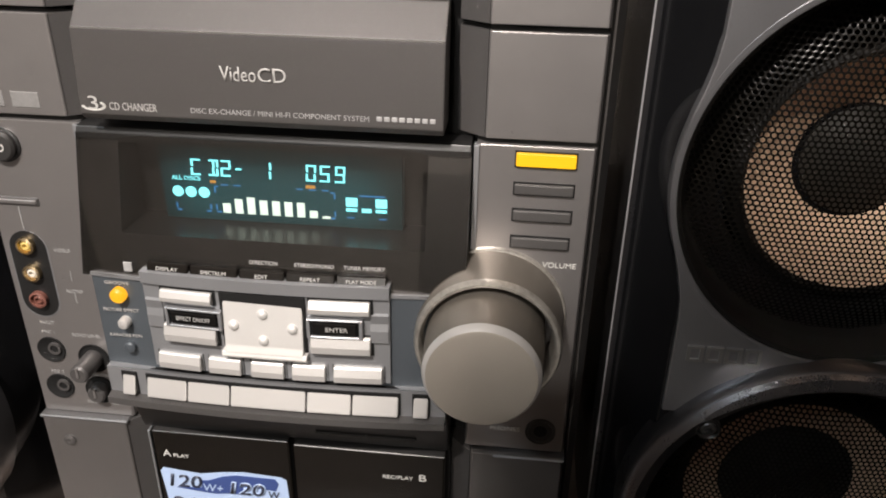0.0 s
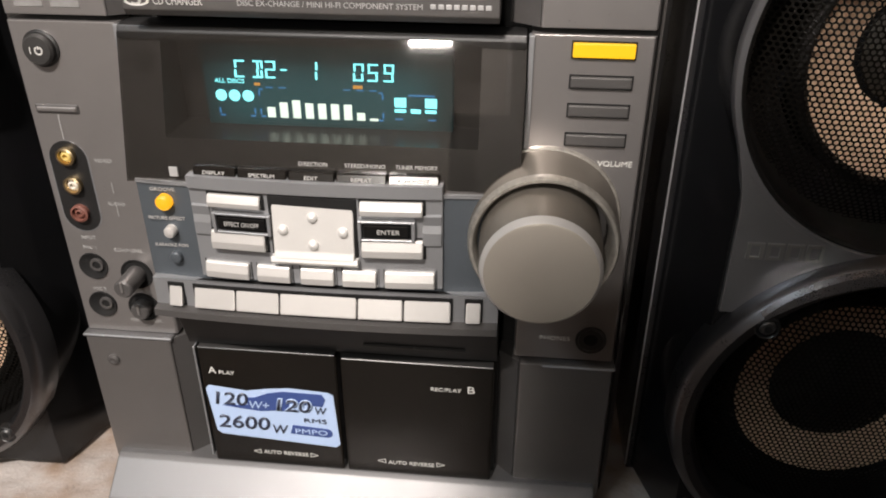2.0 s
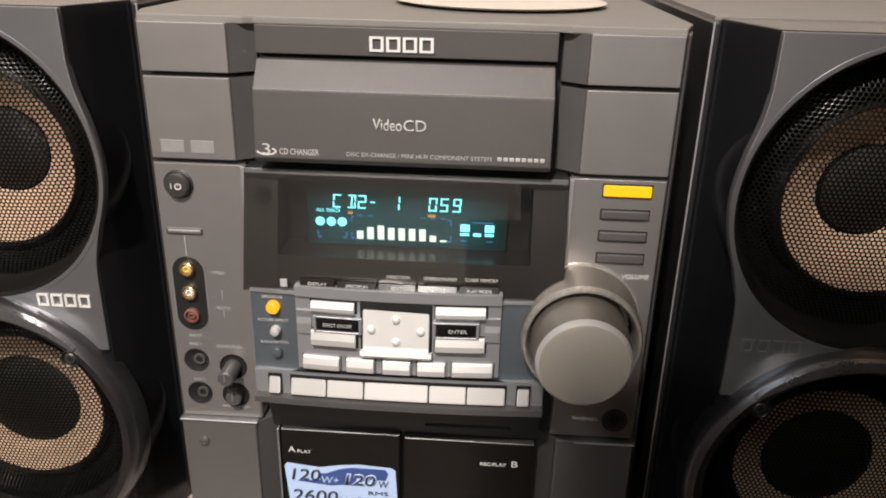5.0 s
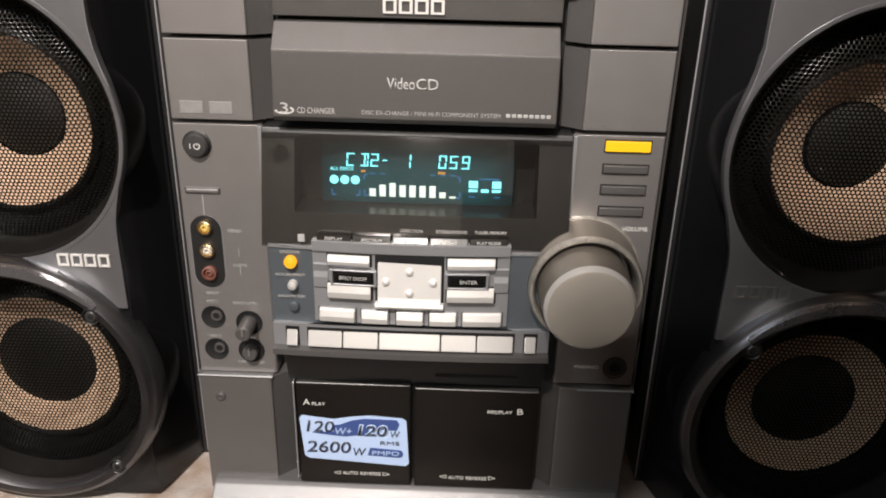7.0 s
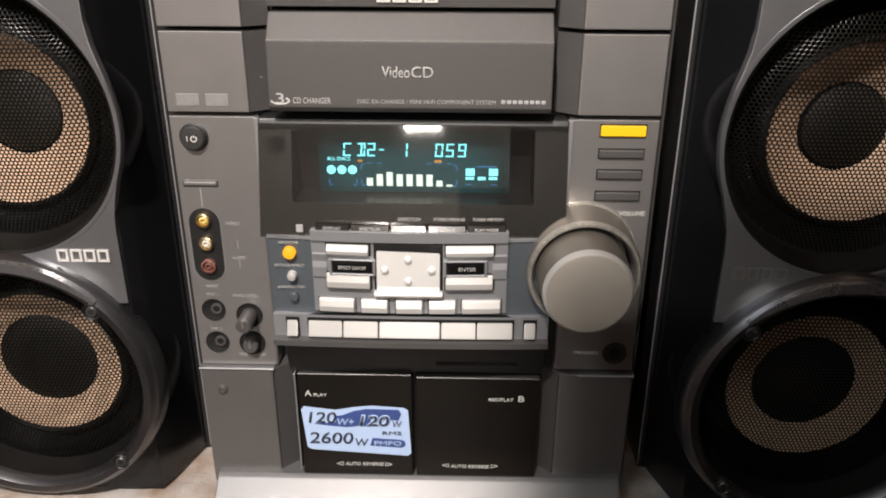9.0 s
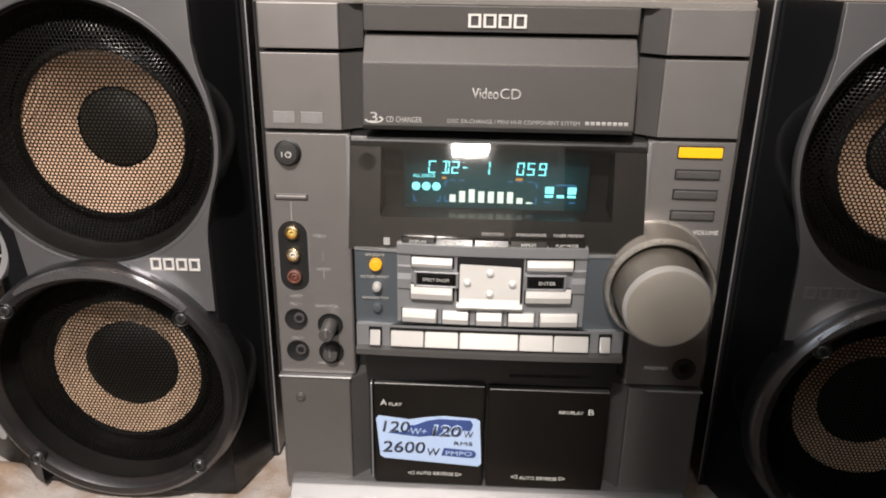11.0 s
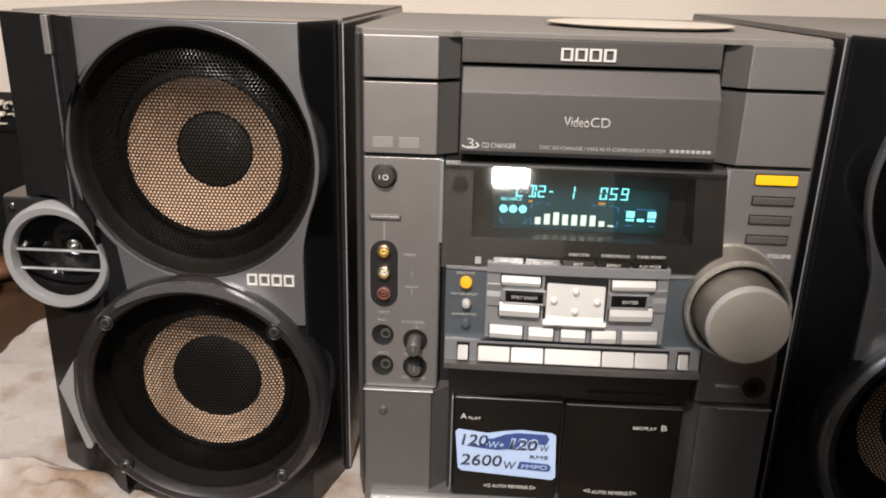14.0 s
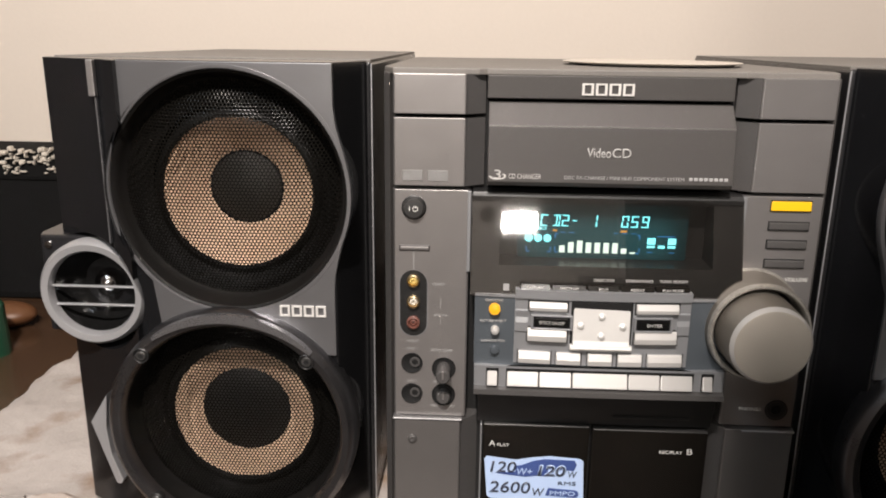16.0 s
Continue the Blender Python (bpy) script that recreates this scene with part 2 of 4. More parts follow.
def add_box(bm, x0, x1, y0, y1, z0, z1, bev=0.0, seg=2):
    r = bmesh.ops.create_cube(bm, size=1)
    for v in r["verts"]:
        v.co = Vector(((x0 + x1) / 2 + v.co.x * (x1 - x0), (y0 + y1) / 2 + v.co.y * (y1 - y0), (z0 + z1) / 2 + v.co.z * (z1 - z0)))
    if bev:
        es = list({e for v in r["verts"] for e in v.link_edges})
        bmesh.ops.bevel(bm, geom=es, offset=bev, segments=seg, affect="EDGES", profile=0.6)
    return bm


def box(x0, x1, y0, y1, z0, z1, bev=0.0, seg=2):
    return add_box(bmesh.new(), x0, x1, y0, y1, z0, z1, bev, seg)


def prism(poly, a0, a1, axis="z", bev=0.0):
    """A polygon swept along an axis: (x, y) along z, (y, z) along x, (x, z) along y."""
    bm = bmesh.new()
    put = {"z": lambda p, a: (p[0], p[1], a), "x": lambda p, a: (a, p[0], p[1]), "y": lambda p, a: (p[0], a, p[1])}[axis]
    lo, hi = [bm.verts.new(put(p, a0)) for p in poly], [bm.verts.new(put(p, a1)) for p in poly]
    k = len(poly)
    bm.faces.new(lo)
    bm.faces.new(hi[::-1])
    for i in range(k):
        bm.faces.new((lo[i], hi[i], hi[(i + 1) % k], lo[(i + 1) % k]))
    if bev:
        bmesh.ops.recalc_face_normals(bm, faces=bm.faces)
        bmesh.ops.bevel(bm, geom=bm.edges[:], offset=bev, segments=2, affect="EDGES", profile=0.6)
    return bm


def lathe(profile, cx, cz, seg=64, closed=False, bm=None, a0=0.0, a1=360.0):
    """Turns (radius, y) pairs round the y axis through (cx, cz)."""
    bm = bm or bmesh.new()
    full = a1 - a0 >= 360
    rows = []
    for i in range(seg if full else seg + 1):
        a = radians(a0 + (a1 - a0) * i / seg)
        rows.append([bm.verts.new((cx + r * math.cos(a), y, cz + r * math.sin(a))) for r, y in profile])
    k = len(profile)
    for i in range(seg):
        p, q = rows[i], rows[(i + 1) % len(rows)]
        for j in range(k if closed else k - 1):
            bm.faces.new((p[j], p[(j + 1) % k], q[(j + 1) % k], q[j]))
    if not full and closed:
        bm.faces.new(rows[0])
        bm.faces.new(rows[-1][::-1])
    bmesh.ops.remove_doubles(bm, verts=bm.verts, dist=1e-6)
    return bm


def bowed(bm, depth, arch=0.0, half=0.08):
    for v in bm.verts:
        k = 1 - (v.co.x / half) ** 2
        v.co.y -= depth * k
        v.co.z += arch * k
    return bm


def strip_box(x0, x1, y0, y1, z0, z1, n=10):
    """A box cut into columns, to be bowed."""
    pts = [x0 + (x1 - x0) * i / n for i in range(n + 1)]
    return prism([(x, y0) for x in pts] + [(x, y1) for x in pts[::-1]], z0, z1, "z")


def curved_strip(prof, x0, x1, n, depth, half):
    bm = bmesh.new()
    cols = [[bm.verts.new((x0 + (x1 - x0) * i / n, y, z)) for y, z in prof] for i in range(n + 1)]
    k = len(prof)
    for a, b in zip(cols, cols[1:]):
        for j in range(k):
            bm.faces.new((a[j], a[(j + 1) % k], b[(j + 1) % k], b[j]))
    bm.faces.new(cols[0])
    bm.faces.new(cols[-1][::-1])
    return bowed(bm, depth, 0.0, half)


def cut(bm, cutters):
    """Takes the cutters' volumes out of a solid."""
    bmesh.ops.recalc_face_normals(bm, faces=bm.faces)
    me = bpy.data.meshes.new("solid")
    bm.to_mesh(me)
    bm.free()
    base, tools = new("solid_tmp", me), []
    for c in cutters:
        bmesh.ops.recalc_face_normals(c, faces=c.faces)
        cm = bpy.data.meshes.new("tool")
        c.to_mesh(cm)
        c.free()
        tools.append(new("tool_tmp", cm))
        md = base.modifiers.new("cut", "BOOLEAN")
        md.operation, md.solver, md.object = "DIFFERENCE", "EXACT", tools[-1]
    done = bpy.data.meshes.new_from_object(base.evaluated_get(bpy.context.evaluated_depsgraph_get()))
    out = bmesh.new()
    out.from_mesh(done)
    for ob in (base, *tools):
        bpy.data.objects.remove(ob)
    bpy.data.meshes.remove(done)
    return out


def islands(bm):
    """The separate solids of a mesh, each as a mesh of its own."""
    left, out = set(bm.verts), []
    while left:
        todo, seen = [left.pop()], set()
        while todo:
            v = todo.pop()
            seen.add(v)
            todo += [o for e in v.link_edges for o in e.verts if o not in seen]
        left -= seen
        one, made = bmesh.new(), {}
        for v in seen:
            made[v] = one.verts.new(v.co)
        for f in {f for v in seen for f in v.link_faces}:
            one.faces.new([made[v] for v in f.verts])
        if len(seen) > 12:
            out.append(one)
    bm.free()
    return out


def drum(cx, cz, r, y0, y1, n=96):
    return prism([(cx + r * math.cos(math.tau * i / n), cz + r * math.sin(math.tau * i / n)) for i in range(n)], y0, y1, "y")


def leaning(bm, z, k):
    """Tips faces back: y grows by k for each metre above z."""
    for v in bm.verts:
        v.co.y += k * (v.co.z - z)
    return bm


def capsule(cx, z0, z1, r, n=12):
    top = [(cx + r * math.cos(math.pi * i / n), z1 - r + r * math.sin(math.pi * i / n)) for i in range(n + 1)]
    low = [(cx + r * math.cos(math.pi + math.pi * i / n), z0 + r + r * math.sin(math.pi + math.pi * i / n)) for i in range(n + 1)]
    return top + low


def words(text, x, y, z, w, h, material, parent, name="lettering", lean=0.0, bold=0.0, slant=0.0, bow=0.0):
    """Flat lettering facing -y, centred at (x, z), w wide and h high; lean: degrees by which its top tips back."""
    cu = bpy.data.curves.new("lettering", "FONT")
    cu.body, cu.resolution_u, cu.offset, cu.shear = text, 3, bold, slant
    tmp = bpy.data.objects.new("lettering_tmp", cu)
    me = bpy.data.meshes.new_from_object(tmp)
    bpy.data.objects.remove(tmp)
    bm = bmesh.new()
    bm.from_mesh(me)
    bpy.data.meshes.remove(me)
    xs, ys = [v.co.x for v in bm.verts], [v.co.y for v in bm.verts]
    sx, sy = w / (max(xs) - min(xs)), h / (max(ys) - min(ys))
    mx, my, t = (max(xs) + min(xs)) / 2, (max(ys) + min(ys)) / 2, math.tan(radians(lean))
    for v in bm.verts:
        dz = (v.co.y - my) * sy
        v.co = Vector((x + (v.co.x - mx) * sx, y + dz * t, z + dz))
    ex = bmesh.ops.extrude_face_region(bm, geom=bm.faces[:])
    for v in ex["geom"]:
        if isinstance(v, bmesh.types.BMVert):
            v.co.y -= 0.00018
    if bow:
        bowed(bm, bow)
    return part(name, bm, material, parent)


def badge(x0, x1, y, z0, z1, material, parent, thick=0.0012, stroke=0.20):
    """The maker's mark as four plain hollow blocks."""
    w, t = (x1 - x0) / 4, (z1 - z0) * stroke
    for i in range(4):
        a, b = x0 + i * w + w * 0.05, x0 + i * w + w * 0.90
        bm = bmesh.new()
        loops = [[bm.verts.new((px, py, pz)) for px, pz in ((a + k, z0 + k * 0.7), (b - k, z0 + k * 0.7), (b - k, z1 - k * 0.7), (a + k, z1 - k * 0.7))] for k, py in ((0, y), (0, y - thick), (t, y - thick), (t, y))]
        for p, q in zip(loops, loops[1:]):
            for n in range(4):
                bm.faces.new((p[n], p[(n + 1) % 4], q[(n + 1) % 4], q[n]))
        part("badge_block", bm, material, parent, "plain hollow block of a silver maker's mark")


# ---- room ----
def wall(name, x0, x1, y0, y1, z0, z1, m, label):
    return tagged(part(name, box(x0, x1, y0, y1, z0, z1), m), label, "wall", kind="structure")


wall("wall_north", -2.2, 2.2, 0.80, 0.92, -0.75, 1.75, WALL, "cream painted wall behind the stereo")
wall("wall_south", -2.2, 2.2, -2.92, -2.80, -0.75, 1.75, CREAM, "plain cream painted wall")
# side walls, floor and ceiling: unseen, coloured dark to hold reflections down
wall("wall_west", -2.32, -2.2, -2.92, 0.92, -0.75, 1.75, DUSK, "unseen side wall, dark brown to keep reflections dim")
wall("wall_east", 1.1, 1.22, -2.92, 0.92, -0.75, 1.75, DUSK, "unseen side wall, dark brown to keep reflections dim")
tagged(part("floor", box(-2.32, 2.32, -2.92, 0.92, -0.83, -0.75), FLOORM), "dark brown boarded floor", "floor", kind="structure")
tagged(part("ceiling", box(-2.32, 2.32, -2.92, 0.92, 1.75, 1.83), ROOM), "plain unseen ceiling, coloured dark to limit bounce", "ceiling", kind="structure")

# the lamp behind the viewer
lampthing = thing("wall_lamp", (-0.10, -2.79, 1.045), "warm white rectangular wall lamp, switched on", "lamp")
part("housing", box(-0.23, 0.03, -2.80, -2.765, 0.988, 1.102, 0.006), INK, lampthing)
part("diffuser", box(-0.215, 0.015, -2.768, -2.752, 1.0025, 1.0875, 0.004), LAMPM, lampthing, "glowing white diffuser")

cl = thing("ceiling_lamp", (-0.18, -0.95, 1.42), "small white hanging lamp, switched on", "lamp")
bm = bmesh.new()
bmesh.ops.create_cone(bm, segments=40, radius1=0.11, radius2=0.04, depth=0.08, cap_ends=True, matrix=Matrix.Translation((-0.18, -0.95, 1.47)))
part("shade", bm, INK, cl)
part("cord", box(-0.183, -0.177, -0.953, -0.947, 1.50, 1.75), INK, cl)
ct = thing("ceiling_tube", (-0.9, -1.3, 1.75), "cool white tube lamp under the ceiling, switched on", "lamp")
part("batten", box(-1.22, -0.58, -1.33, -1.27, 1.725, 1.75, 0.004), INK, ct)
part("tube", box(-1.20, -0.60, -1.312, -1.288, 1.708, 1.724, 0.006), TUBE_LIT, ct, "glowing white tube")
# unseen blocks added to throw shade on the stereo's lower right
wall("shade_block_1", -0.086, -0.060, -0.68, -0.60, 0.78, 0.912, DUSK, "unseen dark block added to shade the lower right")
wall("shade_block_2", -0.060, 0.14, -0.68, -0.60, 0.76, 0.944, DUSK, "unseen dark block added to shade the right loudspeaker")
wall("shade_block_3", 0.05, 0.14, -0.68, -0.60, -0.75, 0.345, DUSK, "unseen dark step added to shade the lower right")
wall("shade_block_4", 0.14, 1.1, -0.68, -0.60, -0.75, 0.944, DUSK, "unseen dark screen added to shade the right side")

# table
table = thing("table", (0, 0.3, -0.75), "dark brown glossy wooden table under the stereo", "table")
part("tabletop", box(-1.15, 0.95, -0.075, 0.76, -0.035, -0.004, 0.004), WOOD, table)
for lx in (-1.09, 0.89):
    for ly in (-0.03, 0.70):
        part("leg", box(lx - 0.03, lx + 0.03, ly - 0.03, ly + 0.03, -0.75, -0.035, 0.004), WOOD, table)


def fleece():
    """A crumpled cream fleece over the front of the table, folded and heaped at its front left corner."""
    bm = bmesh.new()
    nx, ny = 230, 130
    rows = []
    for i in range(nx + 1):
        row = []
        for j in range(ny + 1):
            y = -0.034 + 0.400 * j / ny
            edge = -0.548 + 0.020 * noise.noise((y * 9, 1.7, 0)) + 0.007 * noise.noise((y * 31, 5.2, 0))
            x = edge + (0.70 - edge) * (i / nx) ** 1.6
            p = Vector((x * 9, y * 9, 0.3))
            out = max(0.0, min(1.0, (-x - 0.385) / 0.05))
            front = max(0.0, min(1.0, (0.012 - y) / 0.015)) * (1.0 if x < -0.15 else 0.25)
            heap = max(0.0, 1 - ((x + 0.385) / 0.062) ** 2) * max(0.0, 1 - ((y + 0.004) / 0.030) ** 2)
            rim = min(1.0, (x - edge) / 0.012 + 0.15)
            fold = abs(noise.noise((x * 26, y * 40, 2.1)))
            pile = 0.0009 * noise.noise(p * 22) + 0.0006 * noise.noise(p * 47)
            h = 0.0012 + 0.0012 * noise.noise(p * 5) + out * rim * (0.006 + 0.008 * noise.noise(p) + 0.003 * noise.noise(p * 2.7))
            h += front * (0.0006 + 0.003 * fold) + heap * (0.020 + 0.034 * fold) + (out + front) * pile
            row.append(bm.verts.new((x, y, max(-0.003, h - 0.001))))
        rows.append(row)
    for i in range(nx):
        for j in range(ny):
            quad = (rows[i][j], rows[i + 1][j], rows[i + 1][j + 1], rows[i][j + 1])
            c = quad[0].co
            gap = -0.004 + 0.005 * noise.noise((c.x * 40, 0, 3)), 0.034 + 0.004 * noise.noise((c.x * 30, 0, 7))
            if c.x < -0.404 - 0.5 * abs(c.y - 0.020) and gap[0] < c.y < gap[1]:
                continue
            bm.faces.new(quad)
    bmesh.ops.delete(bm, geom=[v for v in bm.verts if not v.link_faces], context="VERTS")
    ex = bmesh.ops.extrude_face_region(bm, geom=bm.faces[:])
    for v in ex["geom"]:
        if isinstance(v, bmesh.types.BMVert):
            v.co.z = -0.0035
    return part("blanket", bm, CLOTH, smooth=True)


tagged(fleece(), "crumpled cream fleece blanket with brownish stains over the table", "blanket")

# dark headboard and the things at the far left
hb = thing("headboard", (-0.95, 0.55, -0.004), "black padded headboard with a ragged pale patterned throw on top", "headboard")
part("panel", box(-1.6, -0.52, 0.52, 0.60, -0.004, 0.185, 0.012), DARK_FAB, hb)


def throw_edge():
    bm = bmesh.new()
    rnd = random.Random(4)
    for i in range(700):
        x = -1.2 + 0.68 * rnd.random()
        w, h = 0.001 + 0.008 * rnd.random() ** 2, 0.001 + 0.005 * rnd.random() ** 2
        z = 0.178 + 0.034 * rnd.random() ** 0.7
        add_box(bm, x, x + w, 0.512 - 0.004 * rnd.random(), 0.522, z, z + h, 0.0015, 1)
    return bm


part("base_cloth", box(-1.2, -0.52, 0.516, 0.606, 0.170, 0.212, 0.006), DARK_FAB, hb)
part("pattern", throw_edge(), PLATE, hb, "ragged pale blotches along the throw")
bott = thing("bottle", (-0.655, 0.33, -0.004), "small green glass bottle lying open on the table", "bottle")
bm = bmesh.new()
bmesh.ops.create_cone(bm, segments=24, radius1=0.022, radius2=0.020, depth=0.06, cap_ends=True, matrix=Matrix.Translation((-0.655, 0.33, 0.026)))
part("body", bm, GREENG, bott, smooth=True)
bm = bmesh.new()
bmesh.ops.create_cone(bm, segments=20, radius1=0.020, radius2=0.008, depth=0.02, cap_ends=True, matrix=Matrix.Translation((-0.655, 0.33, 0.066)))
part("neck", bm, GREENG, bott, smooth=True)
bm = bmesh.new()
bmesh.ops.create_uvsphere(bm, u_segments=24, v_segments=12, radius=0.035, matrix=Matrix.Translation((-0.69, 0.42, 0.012)) @ Matrix.Diagonal((1.1, 0.8, 0.45, 1)))
tagged(part("wooden_dish", bm, ORANGE, smooth=True), "small amber brown wooden dish on the table", "dish")


# ---- loudspeakers ----
def perforated(cx, cz, radius, y0, dome, pitch=0.00255, hole=0.385):
    """A steel grille with round-cornered hexagonal holes, slightly domed."""
    bm = bmesh.new()
    out, inn = pitch / math.sqrt(3), pitch * hole
    ring = [(math.sin(math.pi / 3 * k), math.cos(math.pi / 3 * k)) for k in range(6)]
    n = int(radius / pitch) + 2
    for j in range(-int(radius / (pitch * 0.866)) - 1, int(radius / (pitch * 0.866)) + 2):
        for i in range(-n, n + 1):
            x, z = (i + 0.5 * (j % 2)) * pitch, j * pitch * 0.866
            d = x * x + z * z
            if d > radius * radius:
                continue
            def at(k, a, b, back):
                u, v = x + k * a, z + k * b
                return bm.verts.new((cx + u, y0 + dome * ((u * u + v * v) / radius ** 2) ** 2 + back, cz + v))

            o = [at(out, a, b, 0.0) for a, b in ring]
            q = [at(inn, a, b, 0.0001) for a, b in ring]
            for k in range(6):
                bm.faces.new((o[k], o[(k + 1) % 6], q[(k + 1) % 6], q[k]))
    return bm


def loudspeaker(s, ox, label):
    """s: -1 for the one with its horn on the -x side, 1 for its mirror image."""
    root = thing("loudspeaker", (ox + s * 0.27, 0.2, 0.0), label, "loudspeaker", "pair of loudspeakers")

    def add(name, bm, m, parent=root, label="", smooth=False, recalc=True):
        for v in bm.verts:
            v.co.x = ox + s * v.co.x
        if s < 0 and not recalc:
            bmesh.ops.reverse_faces(bm, faces=bm.faces)
        return part(name, bm, m, parent, label, smooth, recalc)

    def turned_back(bm, limit=0.0, x_end=0.326):
        """The front curves back towards the outer side."""
        if limit:
            for i in range(12):
                bmesh.ops.bisect_plane(bm, geom=bm.verts[:] + bm.edges[:] + bm.faces[:], plane_co=(0.216 + 0.009 * i, 0, 0), plane_no=(1, 0, 0))
        for v in bm.verts:
            if v.co.y < 0.0062 and v.co.x < x_end:
                v.co.y += 0.6 * max(0.0, v.co.x - 0.212) ** 2
        return bm

    T = 0.348
    add("cabinet", box(0.159, 0.386, 0.050, 0.43, 0.0, T - 0.001, 0.002), VINYL)
    add("top_sheet", box(0.160, 0.385, 0.054, 0.429, T - 0.002, T + 0.0008, 0.0004), TOPV, label="dusty brown-grey top sheet")
    # baffle block: flat front with canted black sides
    def holes():
        return [drum(0.250, 0.2625, 0.0812, -0.02, 0.048), drum(0.2535, 0.0940, 0.0870, -0.02, 0.048), drum(0.3585, 0.1835, 0.0435, -0.02, 0.0485)]

    add("baffle", turned_back(cut(prism([(0.1775, 0.0), (0.318, 0.0), (0.334, 0.010), (0.334, 0.05), (0.162, 0.05)], 0.004, T, "z", 0.0006), holes()), 1, 0.3185), SIDE)
    for piece in islands(cut(prism([(0.1785, 0.150), (0.1785, 0.198), (0.1777, 0.208), (0.1758, 0.218), (0.1732, 0.228), (0.1704, 0.236), (0.1680, 0.246), (0.1664, 0.256), (0.1661, 0.2625), (0.1664, 0.270), (0.1680, 0.280), (0.1704, 0.290), (0.1732, 0.299), (0.1754, 0.308), (0.1768, 0.319), (0.1770, T - 0.0005), (0.3185, T - 0.0005), (0.3185, 0.225), (0.306, 0.20), (0.30, 0.150)], -0.0022, 0.004, "y", 0.0005), holes())):
        add("front_panel", turned_back(piece, 1), BAFFLE, label="grey metallic front panel")
    add("side_wing", cut(prism([(0.3345, 0.0105), (0.386, 0.040), (0.386, 0.05), (0.3345, 0.05)], 0.004, T, "z", 0.0006), holes()[2:]), SIDE)
    add("trim_strip", box(0.3350, 0.3395, 0.007, 0.016, 0.324, T - 0.0005, 0.0006), GREY, label="short grey strip")
    add("foot_wedge", prism([(0.3512, 0.109), (0.3650, 0.0865), (0.3504, 0.036), (0.3470, 0.0355), (0.3452, 0.039), (0.3520, 0.060), (0.3540, 0.082)], 0.009, 0.034, "y", 0.0006), RIM, label="narrow silver wedge")
    add("edge_line", box(0.3352, 0.3364, 0.0085, 0.0125, 0.2240, 0.3235, 0.0003, 1), ARC, label="thin pale edge line")
    add("edge_line", box(0.1585, 0.1594, 0.0492, 0.0504, 0.004, T - 0.002, 0.0002, 1), RIM, label="thin pale worn edge")
    # upper woofer
    cx, cz = 0.250, 0.2625
    dx, dz = (0.0, -0.0042) if s < 0 else (0.0050, -0.0050)  # the drivers sit slightly off centre
    w1 = add("upper_woofer", turned_back(lathe([(0.0812, 0.0495), (0.0812, -0.0012), (0.0806, -0.0014), (0.0790, -0.0002), (0.0768, 0.012), (0.0745, 0.019), (0.0680, 0.024), (0.0600, 0.028), (0.0600, 0.034)], cx, cz, 96), 0, 1.0), SURR, smooth=True)
    add("sleeve", lathe([(0.0832, 0.0495), (0.0832, 0.0030)], cx, cz, 96), SIDE, w1, smooth=True)
    add("rim", turned_back(lathe([(0.0832, 0.0045), (0.0840, 0.0030), (0.0840, -0.0014), (0.0836, -0.0025), (0.0818, -0.0025), (0.0812, -0.0016), (0.0811, 0.002)], cx, cz, 96), 0, 1.0), BAFFLE, w1, "thin grey metal rim", True)
    add("surround", lathe([(0.0600, 0.030), (0.0575, 0.025), (0.0545, 0.0235), (0.0525, 0.026)], cx + dx, cz + dz, 96), SURR, w1, smooth=True)
    add("cone", lathe([(0.0535, 0.0265), (0.0400, 0.038), (0.0255, 0.0490)], cx + dx, cz + dz, 96), CONE, w1, "tan woven paper cone", True)
    add("dust_cap", lathe([(0.0262, 0.0486), (0.020, 0.0445), (0.011, 0.0420), (0.0001, 0.0412)], cx + 1.3 * dx, cz + dz, 64), CAP, w1, "black felt dust cap", True)
    add("grille", perforated(cx, cz, 0.0742, 0.003, 0.0145), MESH, w1, "black perforated steel grille", recalc=False)
    # lower woofer
    cx, cz = 0.2535, 0.0940
    w2 = add("lower_woofer", lathe([(0.0875, 0.0075), (0.0893, 0.006), (0.0893, -0.0035), (0.0887, -0.0075), (0.0869, -0.0107), (0.0840, -0.0126), (0.0797, -0.0120), (0.0775, -0.0085), (0.0768, -0.004), (0.0768, 0.020)], cx, cz, 110), RING, smooth=True)
    add("sleeve", lathe([(0.0873, 0.0495), (0.0873, 0.0060)], cx, cz, 96), SIDE, w2, smooth=True)
    add("bowl", lathe([(0.0766, -0.004), (0.0752, 0.010), (0.0735, 0.0150), (0.0605, 0.0190), (0.0585, 0.022)], cx, cz, 96), SURR, w2, smooth=True)
    add("surround", lathe([(0.0590, 0.020), (0.0565, 0.0155), (0.0540, 0.0145), (0.0515, 0.0165)], cx - 0.0015, cz, 96), SURR, w2, smooth=True)
    add("cone", lathe([(0.0525, 0.0160), (0.0430, 0.0195), (0.0325, 0.0240)], cx - 0.0015, cz, 96), CONE, w2, "tan woven paper cone", True)
    add("dust_cap", lathe([(0.0332, 0.0238), (0.025, 0.0205), (0.013, 0.0185), (0.0001, 0.0178)], cx - 0.0015, cz, 64), CAP_BLK, w2, "black dust cap", True)
    add("grille", perforated(cx, cz, 0.0735, -0.002, 0.0135), MESH, w2, "black perforated steel grille", recalc=False)
    bm = bmesh.new()
    cols = []
    for i in range(41):
        a, w = radians(54 + 80 * i / 40), 0.0030 * math.sin(math.pi * (0.04 + 0.92 * i / 40)) ** 0.6
